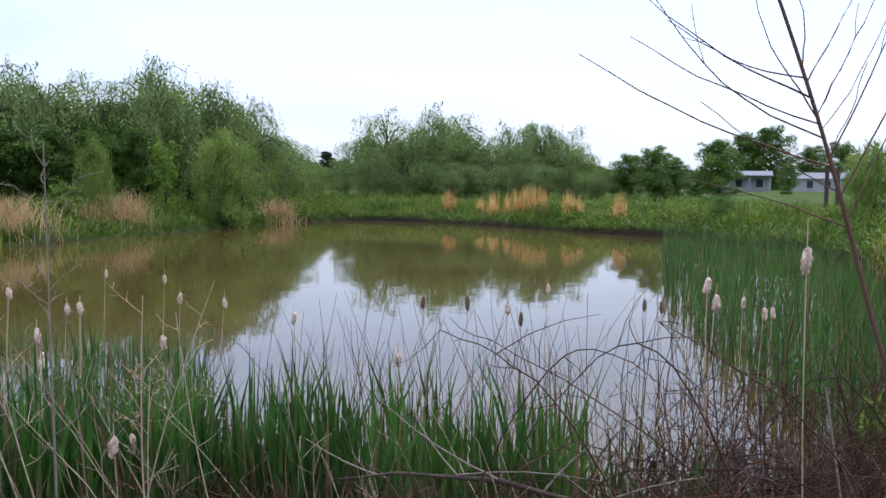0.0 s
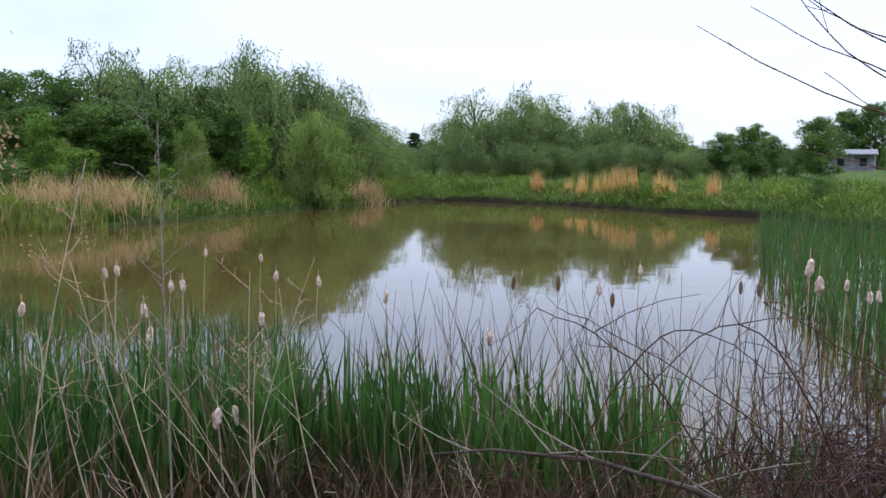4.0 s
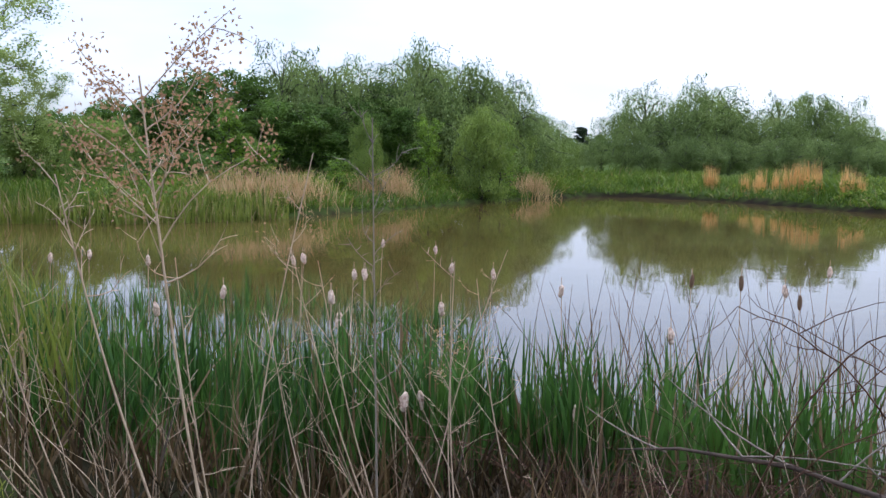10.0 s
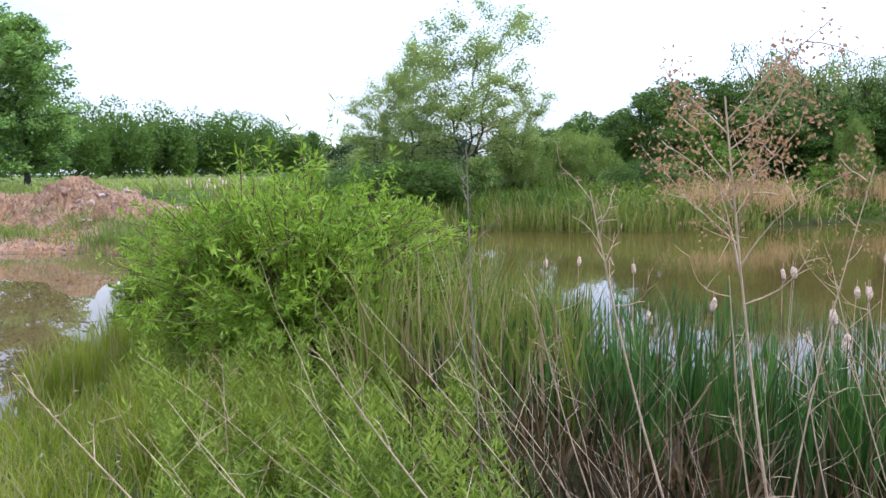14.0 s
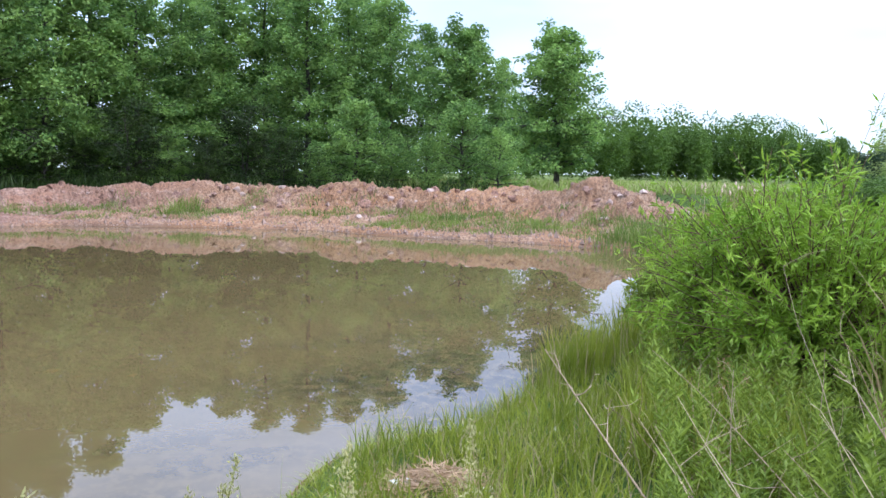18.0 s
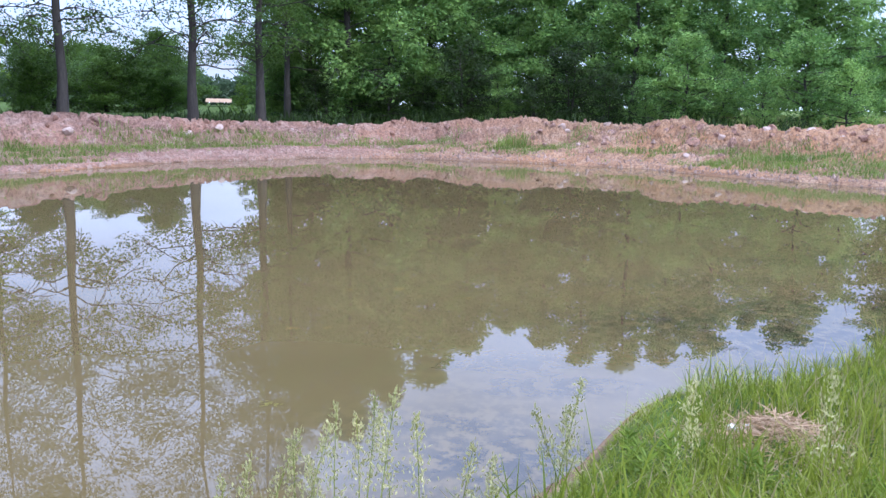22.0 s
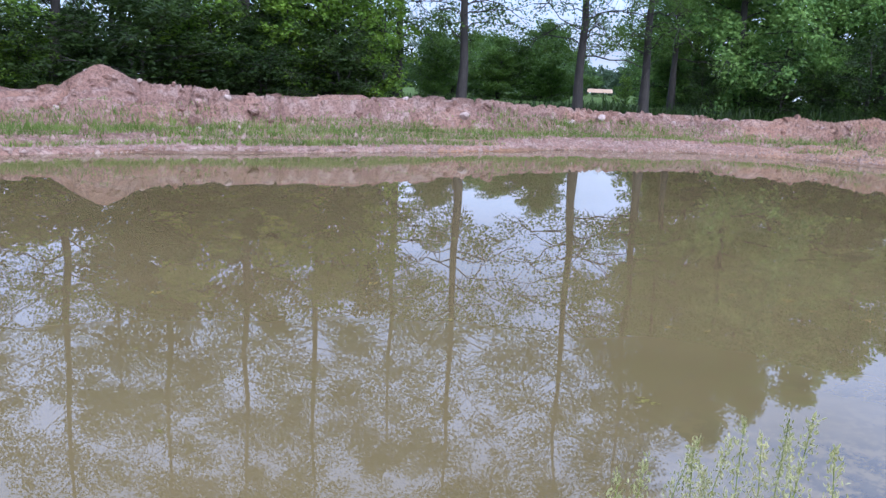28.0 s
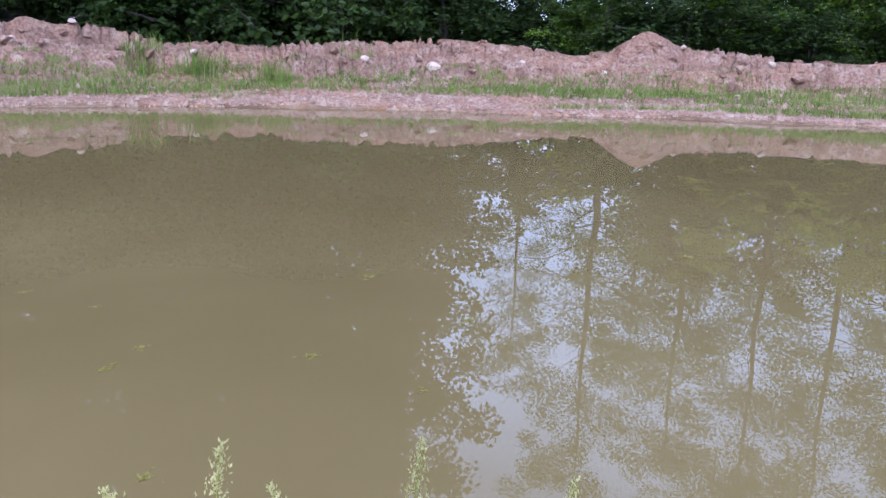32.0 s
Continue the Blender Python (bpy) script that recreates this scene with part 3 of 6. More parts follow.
def build_bank():
    """Heaps of dug-out clay along the far side of the second pond: steep, clodded, gullied."""
    na, nr = 1900, 92
    az = np.linspace(63, 212, na)
    off = np.linspace(-7.6, 4.2, nr)
    A, O = np.meshgrid(az, off, indexing="ij")
    mid = on(FAR_2, az) + 6.6 + 0.5 * fbm(az * 0.35, az * 0, 21, 3)
    R = mid[:, None] + O
    X, Y = polar(A, R)
    s = np.radians(A) * R
    base = land(X, Y)
    wx, wy = s + 0.5 * lattice(s * 0.8, O * 0.8, 41), O + 0.5 * lattice(s * 0.8 + 9, O * 0.8, 42)
    c1, h1 = clods(wx * 0.55, wy * 0.55, 31)
    c2, h2 = clods(wx * 1.5, wy * 1.3, 32)
    c3, h3 = clods(wx * 4.0, wy * 4.0, 33)
    crest = (ridge_height(A) - 0.1) * (0.6 + 0.34 * lattice(s * 0.45, O * 0.15, 35) + 0.28 * lattice(s * 0.16, s * 0, 46)) * (1 - 0.1 * smooth(128, 138, A))
    crest = crest + 0.5 * np.exp(-((A - 147.6) / 1.5) ** 2) + 0.2 * np.exp(-((A - 147.0) / 3.5) ** 2)
    width = 1.55 + 0.8 * lattice(s * 0.25, s * 0 + 4, 36)
    prof = np.clip(1 - np.abs(O / np.where(O < 0, width * 1.55, width * 1.5)) ** 1.25, 0, 1)
    gully = np.exp(-(np.abs(lattice(s * 0.9 + O * 0.5, O * 0.6, 37) - 0.5) / 0.07) ** 2)
    crack = np.exp(-(np.abs(lattice(s * 1.9 + 0.5 * lattice(O * 1.5, s, 44), O * 0.55, 38) - 0.5) / 0.035) ** 2) + 0.7 * np.exp(-(np.abs(lattice(s * 0.9, O * 1.6, 39) - 0.5) / 0.04) ** 2)
    calm = 0.62 + 0.5 * smooth(108, 128, A)
    rough = calm * (0.5 * (c1 * (0.35 + 0.9 * h1) - 0.5) + 0.42 * (c2 * (0.35 + 0.9 * h2) - 0.45) - 0.2 * gully - 0.19 * crack) + 0.19 * (c3 * (0.3 + h3) - 0.4)
    shore_d = R - on(FAR_2, A)
    lumps = 0.2 * (c2 * h2 - 0.25) + 0.09 * (c3 * h3 - 0.25) + 0.16 * (lattice(s * 0.7, O * 0.9, 45) - 0.5) - 0.06 * crack
    Z = base - 0.08 + np.maximum(crest - base, 0.1) * prof + rough * smooth(0.02, 0.4, prof)
    Z = Z + (0.13 + lumps * smooth(0.2, 1.6, shore_d)) * smooth(0.0, 0.35, shore_d) * smooth(0.3, 0.02, prof) * smooth(2.0, 0.0, O)
    X, Y = polar(A, R - 0.25 * rough * smooth(0.02, 0.5, prof) * smooth(1.0, -0.5, O))
    BANK.update(az=az, off=off, mid=mid, Z=Z)
    verts = np.stack([X, Y, Z], -1).reshape(-1, 3)
    i = np.arange(na - 1)[:, None] * nr + np.arange(nr - 1)[None]
    quads = np.stack([i, i + 1, i + nr + 1, i + nr], -1).reshape(-1, 4)
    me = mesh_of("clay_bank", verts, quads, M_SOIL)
    at = me.attributes.new("ochre", "FLOAT", "POINT")
    at.data.foreach_set("value", smooth(112, 92, A + 14 * (lattice(s * 0.2, O * 0.3, 47) - 0.5)).ravel().astype(np.float32))
    tagged(new("clay_bank", me), "heaped bank of dug-out pink and orange clay with gullies", "soil bank", kind="structure")


build_ground()
build_water("water_1", -80, 60.5, 62, M_WATER_1, "still brown pond water mirroring the trees")
build_water("water_2", 61, 232, 50, M_WATER_2, "still muddy tan pond water mirroring the wood")
build_bank()


# ---- trees ----
def limb_line(start, way, length, droop, rng, k=6, wob=0.12):
    """A curved limb as points."""
    q = np.linspace(0, 1, k)[:, None]
    p = start + way * length * q
    p[:, 2] -= droop * length * q[:, 0] ** 2
    w = rng.normal(size=(k, 3)) * wob * length / k
    w[0] = 0
    return p + np.cumsum(w, 0) * 0.6


def grow(rng, H, spread, first, n, rise, droop, trunk_r, subs=5, shape="round", lean=0.0, forks=1, wob=0.12):
    """Trunk and limbs of a tree at the origin, and the outer points that carry leaves."""
    lines, tips = [], []
    k = 9
    for fk in range(forks):
        top = np.array([rng.normal() * lean * H + (fk - (forks - 1) / 2) * spread * 0.5, rng.normal() * lean * H, H * (0.96 - 0.12 * fk)])
        q = np.linspace(0, 1, k)
        trunk = top[None] * q[:, None] ** np.array([1.3, 1.3, 1.0])
        trunk[1:-1, :2] += rng.normal(size=(k - 2, 2)) * (0.012 if H < 12 else 0.0035) * H
        trunk[0, 2] -= 0.25
        rad = trunk_r * (1 - 0.86 * q) * (1 + 0.5 * np.exp(-q * 18)) / (1 if forks == 1 else 1.3)
        lines.append((trunk, rad))
        m = n // forks
        for i in range(m):
            g = first + (0.97 - first) * (i + rng.uniform(0, 0.9)) / m
            st = np.array([np.interp(g, q, trunk[:, c]) for c in range(3)])
            a = i * 2.4 + rng.uniform(-0.5, 0.5) + fk
            u = (g - first) / (1 - first)
            if shape == "cone":
                L = spread * (1 - u) ** 0.65 * min(1.0, 0.55 + 2.2 * u) + 0.3
            elif shape == "oval":
                L = spread * (0.45 + 0.55 * np.sin(np.pi * min(1, 0.15 + 0.8 * u)))
                L *= 1.0 if u < 0.75 else 0.75
            else:
                L = spread * (0.55 + 0.5 * np.sin(np.pi * (0.12 + 0.8 * u)))
            L *= rng.uniform(0.75, 1.15)
            el = rise * (0.4 + 0.9 * u) + rng.normal() * 0.12
            way = np.array([np.cos(a) * np.cos(el), np.sin(a) * np.cos(el), np.sin(el)])
            ln = limb_line(st, way, L, droop, rng, 6, wob)
            r0 = np.interp(g, q, rad) * (0.55 if trunk_r < 0.2 else 0.2)
            lines.append((ln, np.linspace(r0, 0.012, len(ln))))
            for j in range(subs):
                h = rng.uniform(0.3, 1.0)
                p = np.array([np.interp(h, np.linspace(0, 1, len(ln)), ln[:, c]) for c in range(3)])
                w = unit(way + rng.normal(size=3) * 0.6)
                sl = limb_line(p, w, L * rng.uniform(0.18, 0.4), droop, rng, 4)
                lines.append((sl, np.linspace(r0 * 0.35 + 0.006, 0.006, 4)))
                tips += list(sl[1:])
            tips += list(ln[2:])
    return lines, np.array(tips)


def broad_crown(rng, tips, per, sigma, size, flat=0.6, droop=-0.15):
    n = len(tips) * per
    c = np.repeat(tips, per, 0) + rng.normal(size=(n, 3)) * np.array([sigma, sigma, sigma * flat])
    way = rng.normal(size=(n, 3)) * np.array([1, 1, 0.45]) + np.array([0, 0, droop])
    return leaves(c, way, rng.uniform(0.7, 1.3, n) * size, rng.uniform(0.45, 0.7, n) * size, rng)


def clump_crown(rng, tips, share, per, sigma, size, flat=0.5, up=0.55):
    """Leaves gathered in layered clumps round some of the twig ends; the rest stay bare."""
    core = tips[rng.uniform(0, 1, len(tips)) < share]
    n = len(core) * per
    scale = np.repeat(rng.uniform(0.6, 1.35, len(core)), per)[:, None]
    c = np.repeat(core, per, 0) + unit(rng.normal(size=(n, 3))) * rng.uniform(0, 1, (n, 1)) ** 0.6 * scale * np.array([sigma, sigma, sigma * flat]) * 1.7
    way = rng.normal(size=(n, 3)) * np.array([1, 1, 0.35]) + np.array([0, 0, -0.2])
    return leaves(c, way, rng.uniform(0.7, 1.3, n) * size, rng.uniform(0.45, 0.75, n) * size, rng, 0.2, up)


def bough_crown(rng, lines, size, girth, fill=1.0, start=0.3, bare=0.0, step=5, thick=0.6, up=0.7):
    """Leaves in flat, layered sprays along each limb, with gaps of shade between the sprays."""
    at = []
    for pts, rad in lines[1:]:
        if len(pts) != 6 or rng.uniform() < bare:
            continue
        L = np.linalg.norm(pts[-1] - pts[0])
        out = unit((pts[-1] - pts[0]) * np.array([1, 1, 0.0]))
        for q in np.linspace(start, 1.04, step):
            c = np.array([np.interp(q, np.linspace(0, 1, 6), pts[:, i]) for i in range(3)])
            R = (0.12 * L + girth) * rng.uniform(0.7, 1.25) * (1.15 - 0.4 * q)
            n = int(fill * 70 * (R / 0.8) ** 1.6 * (0.26 / size) ** 1.5 * rng.uniform(0.6, 1.2)) + 3
            u = unit(rng.normal(size=(n, 3))) * rng.uniform(0.15, 1.0, (n, 1)) ** 0.5
            p = c + u * np.array([R, R, thick * R]) + rng.normal(size=3) * 0.3 * R
            p[:, 2] -= 0.22 * R * (u[:, 0] ** 2 + u[:, 1] ** 2) + 0.1 * (u @ out) * R
            at.append(p)
    at = np.concatenate(at)
    n = len(at)
    way = rng.normal(size=(n, 3)) * np.array([1, 1, 0.3]) + np.array([0, 0, -0.25])
    return leaves(at, way, rng.uniform(0.65, 1.3, n) * size, rng.uniform(0.45, 0.75, n) * size, rng, 0.2, up)


def weeping(rng, H, spread, n, strands, drop, size):
    """A willow: limbs that rise and arch over, each hung with a curtain of leafy strands."""
    lines, out = [], []
    k = 9
    q = np.linspace(0, 1, k)
    trunk = np.column_stack([rng.normal() * 0.3 * q, rng.normal() * 0.3 * q, H * 0.72 * q - 0.2 * (q == 0)])
    lines.append((trunk, 0.2 * (1 - 0.8 * q)))
    w = np.linspace(0, 1, 10)
    for i in range(n):
        u = (i + rng.uniform(0, 0.8)) / n
        st = np.array([np.interp(0.12 + 0.8 * u, q, trunk[:, c]) for c in range(3)])
        a = i * 2.4 + rng.uniform(-0.5, 0.5)
        L = spread * rng.uniform(0.6, 1.1) * (1.0 - 0.55 * u ** 2)
        peak = max(H * (0.3 + 0.7 * u ** 0.9) * rng.uniform(0.85, 1.0), st[2] + 0.3)
        z = st[2] + (peak - st[2]) * np.sin(np.pi / 2 * np.minimum(w / 0.6, 1)) - rng.uniform(0.1, 0.35) * L * np.clip((w - 0.6) / 0.4, 0, 1) ** 2
        ln = np.column_stack([st[0] + np.cos(a) * L * w ** 1.15, st[1] + np.sin(a) * L * w ** 1.15, z])
        ln[1:] += np.cumsum(rng.normal(size=(9, 3)) * 0.03, 0)
        lines.append((ln, np.linspace(0.07 * (1.2 - u), 0.012, 10)))
        tufts = rng.uniform(0.12, 1.0, 7) ** 0.75
        m = int(strands * (0.5 + L / spread))
        g = np.clip(tufts[rng.integers(0, 7, m)] + rng.normal(size=m) * 0.035, 0, 1)
        root = np.stack([np.interp(g, w, ln[:, c]) for c in range(3)], 1) + rng.normal(size=(m, 3)) * np.array([0.24, 0.24, 0.16])
        S = np.minimum(rng.uniform(0.2, 1.0, m) ** 1.3 * drop * (0.6 + 0.4 * g), np.maximum(root[:, 2] - 0.15, 0.2))
        sway = rng.normal(size=(m, 2)) * 0.14 + np.array([np.cos(a), np.sin(a)]) * 0.12
        for j in range(11):
            h = (j + 0.3) / 11
            c = root.copy()
            c[:, :2] += sway * (np.sqrt(h) * S)[:, None] + rng.normal(size=(m, 2)) * 0.05
            c[:, 2] -= h * S
            way = rng.normal(size=(m, 3)) * 0.6 + np.array([0, 0, -1.0])
            out.append(leaves(c, way, size * rng.uniform(0.7, 1.3, m), size * 0.32 * rng.uniform(0.8, 1.3, m), rng))
    m = strands * 70
    u = unit(rng.normal(size=(m, 3))) * rng.uniform(0.1, 1.0, (m, 1)) ** 0.4
    c = u * np.array([0.72 * spread, 0.72 * spread, 0.36 * H]) + np.array([0, 0, 0.38 * H])
    c += 0.35 * np.stack([lattice(c[:, 2] * 1.2, c[:, 0] * 1.2, 61), lattice(c[:, 2] * 1.2 + 7, c[:, 1], 62), lattice(c[:, 0], c[:, 1], 63)], 1)
    out.append(leaves(c, rng.normal(size=(m, 3)) * 0.6 + np.array([0, 0, -0.8]), size * 1.1, size * 0.4, rng))
    return lines, joined(out)


def willow_crown(rng, tips, per, drop, size, width=0.2, sigma=0.2, steps=7):
    """Hanging strands of narrow leaves."""
    out = []
    n = len(tips) * per
    root = np.repeat(tips, per, 0) + rng.normal(size=(n, 3)) * sigma
    L = rng.uniform(0.25, 1.0, n) * drop
    L = np.minimum(L, np.maximum(root[:, 2] - 0.3, 0.2))
    sway = rng.normal(size=(n, 2)) * 0.12
    for k in range(steps):
        q = k / (steps - 1)
        c = root.copy()
        c[:, :2] += sway * (q * L)[:, None] + rng.normal(size=(n, 2)) * 0.05
        c[:, 2] -= q * L
        way = rng.normal(size=(n, 3)) * 0.45 + np.array([0, 0, -1.0])
        out.append(leaves(c, way, size * rng.uniform(0.7, 1.3, n), size * width * rng.uniform(0.8, 1.4, n), rng))
    return joined(out)


def make_tree(name, label, category, lines, crown, bark, leaf, sides=6):
    ob = thing(name, 0, 0, 0, label, category)
    v, f = tubes(lines[:1], 9)
    part("trunk", mesh_of("trunk", v, f, bark), ob)
    thick = [ln for ln in lines[1:] if ln[1][0] > 0.02]
    v, f = joined([tubes(thick, 5), tubes([(p[::2], r[::2]) for p, r in lines[1:] if r[0] <= 0.02] or thick[:1], 3)])
    part("branchwork", mesh_of("branchwork", v, f, bark), ob)
    v, f = crown
    part("crown", mesh_of("crown", v, f, leaf, False), ob)
    return ob


PROTO = {}


def proto(kind, i):
    """One tree of a kind, grown once at unit scale; later ones are copies."""
    rng = np.random.default_rng(sum(map(ord, kind)) * 31 + i)
    if kind == "willow":
        lines, crown = weeping(rng, 6.0, 3.0, 30, 40, 2.6, 0.16)
        return make_tree("willow_tree", "green weeping willow with drooping strands on the pond bank", "tree", lines, crown, M_BARK, M_WILLOW)
    if kind == "wispy":
        lines, crown = weeping(rng, 6.0, 2.9, 22, 20, 2.0, 0.15)
        return make_tree("willow_tree", "thin-crowned willow with wispy arching branches on the pond bank", "tree", lines, crown, M_BARK, M_WILLOW)
    if kind == "round":
        lines, tips = grow(rng, 6.5, 2.8, 0.06, 34, 0.6, 0.12, 0.16, 4, "oval")
        return make_tree("broadleaf_tree", "dense dark green broadleaf tree on the meadow", "tree", lines, bough_crown(rng, lines, 0.19, 0.5, 1.2), M_BARK, M_BROAD)
    if kind == "spring":
        lines, tips = grow(rng, 3.6, 1.5, 0.05, 22, 0.8, 0.1, 0.07, 4, "round")
        return make_tree("young_tree", "young light green leafy tree in the bank grass", "tree", lines, bough_crown(rng, lines, 0.14, 0.22, 0.9), M_BARK, M_SPRING)
    if kind == "shrubwillow":
        lines, tips = grow(rng, 3.8, 1.7, 0.04, 24, 0.8, 0.15, 0.07, 4, "round", forks=2)
        return make_tree("young_willow", "young bushy green willow at the pond edge", "tree", lines, willow_crown(rng, tips, 6, 0.7, 0.15, 0.36, 0.2, 5), M_BARK, M_WILLOW_PALE)
    if kind == "wood":
        lines, tips = grow(rng, 15.0, (4.8, 4.2, 4.6)[i % 3], 0.03, 52, 0.42, 0.1, 0.24, 5, ("cone", "oval", "cone")[i % 3])
        return make_tree("forest_tree", "tall dark green broadleaf tree at the wood's edge", "tree", lines, bough_crown(rng, lines, 0.25, 0.58, 0.9, up=0.2), M_BARK, M_DARK)
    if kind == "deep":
        # same growth as the wood trees, but in the shade-darkened leaf colour
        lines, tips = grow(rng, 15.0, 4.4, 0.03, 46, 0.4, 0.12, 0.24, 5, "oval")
        return make_tree("forest_tree", "tall broadleaf tree of the wood, its leaf colour darkened for shade", "tree", lines, bough_crown(rng, lines, 0.25, 0.6, 0.9), M_BARK, M_SHADE)
    if kind == "gum":
        lines, tips = grow(rng, 9.0, 2.7, 0.12, 60, 0.5, 0.08, 0.15, 5, "oval")
        return make_tree("gum_tree", "upright dark green gum tree standing before the wood", "tree", lines, bough_crown(rng, lines, 0.2, 0.42, 1.2, up=0.2), M_BARK, M_DARK)
    if kind == "open":
        lines, tips = grow(rng, 17.0, 4.3, 0.16, 50, 0.6, 0.2, 0.2, 6, "round", wob=0.4)
        for k in range(6):
            a, st = k * 2.4, np.array([0, 0, 17.0 * (0.2 + 0.025 * k)])
            ln = limb_line(st, np.array([np.cos(a), np.sin(a), 0.35]), rng.uniform(1.6, 3.2), 0.75, rng, 7, 0.2)
            lines.append((ln, np.linspace(0.03, 0.008, 7)))
            for j in (3, 4, 5):
                sl = limb_line(ln[j], unit(np.array([np.cos(a), np.sin(a), -0.2]) + rng.normal(size=3) * 0.5), rng.uniform(0.5, 1.2), 0.5, rng, 4)
                lines.append((sl, np.linspace(0.02, 0.008, 4)))
        return make_tree("open_crowned_tree", "tall tree with a straight bare trunk and thin open crown", "tree", lines, bough_crown(rng, lines, 0.125, 0.55, 0.8, 0.3, 0.34, 4, 0.6), M_BARK, M_BROAD)
    if kind == "conifer":
        lines, tips = grow(rng, 7.0, 1.6, 0.08, 44, 0.1, 0.2, 0.13, 4, "cone")
        return make_tree("conifer", "small dark conifer behind the pond", "tree", lines, broad_crown(rng, tips, 9, 0.15, 0.3, 0.4), M_BARK, M_CONIFER)
    if kind == "airy":
        lines, tips = grow(rng, 7.0, 2.4, 0.2, 42, 0.75, 0.2, 0.08, 8, "round", 0.05, 3)
        return make_tree("airy_willow", "tall airy pale green willow with several bare stems", "tree", lines, clump_crown(rng, tips, 0.55, 34, 0.26, 0.10, 0.8, 0.0), M_BARK, M_AIRY)
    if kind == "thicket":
        # forest shade sits in this leaf colour; the edge kind is the lighter one
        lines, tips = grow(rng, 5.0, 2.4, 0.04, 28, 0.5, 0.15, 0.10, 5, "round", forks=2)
        return make_tree("understory_tree", "understory tree at the foot of the wood, its leaf colour darkened for shade", "tree", lines, bough_crown(rng, lines, 0.18, 0.34, 0.8), M_BARK, M_SHADE)
    if kind == "edge":
        lines, tips = grow(rng, 5.0, 2.2, 0.04, 28, 0.5, 0.12, 0.10, 5, "oval")
        return make_tree("young_forest_tree", "young green tree filling the edge of the wood", "tree", lines, bough_crown(rng, lines, 0.18, 0.34, 0.8, up=0.2), M_BARK, M_DARK)
    if kind == "shrub":
        lines, tips = grow(rng, 2.0, 1.3, 0.03, 20, 0.8, 0.15, 0.04, 4, "round", forks=2)
        return make_tree("shrub", "low dense green shrub on the bank", "shrub", lines, broad_crown(rng, tips, 16, 0.2, 0.10), M_BARK, M_BROAD)
    raise ValueError(kind)


TREE_TOP = {}
PLANT_RNG = random.Random(5)


def plant(kind, az, dist, top, variants=2, fat=1.0, label=""):
    """A tree at a bearing and distance, with its top at that height over the water."""
    x, y, z = foot(az, dist)
    k = (kind, PLANT_RNG.randrange(variants))
    m = Matrix.Translation((x, y, z)) @ Matrix.Rotation(PLANT_RNG.uniform(0, 6.28), 4, "Z")
    if k not in PROTO:
        PROTO[k] = ob = proto(*k)
        ob.matrix_basis = m
        crown = next(o for o in ob.children if o.name.startswith("crown")).data
        heights = np.empty(len(crown.vertices) * 3, np.float32)
        crown.vertices.foreach_get("co", heights)
        TREE_TOP[k] = float(np.quantile(heights[2::3], 0.998))
    else:
        ob = copy_thing(PROTO[k], m)
    s = (top - z) / TREE_TOP[k]
    ob.scale = (s * fat, s * fat, s)
    return tagged(ob, label)


def top_at(el, dist):
    return 2.0 + dist * math.tan(radians(el))


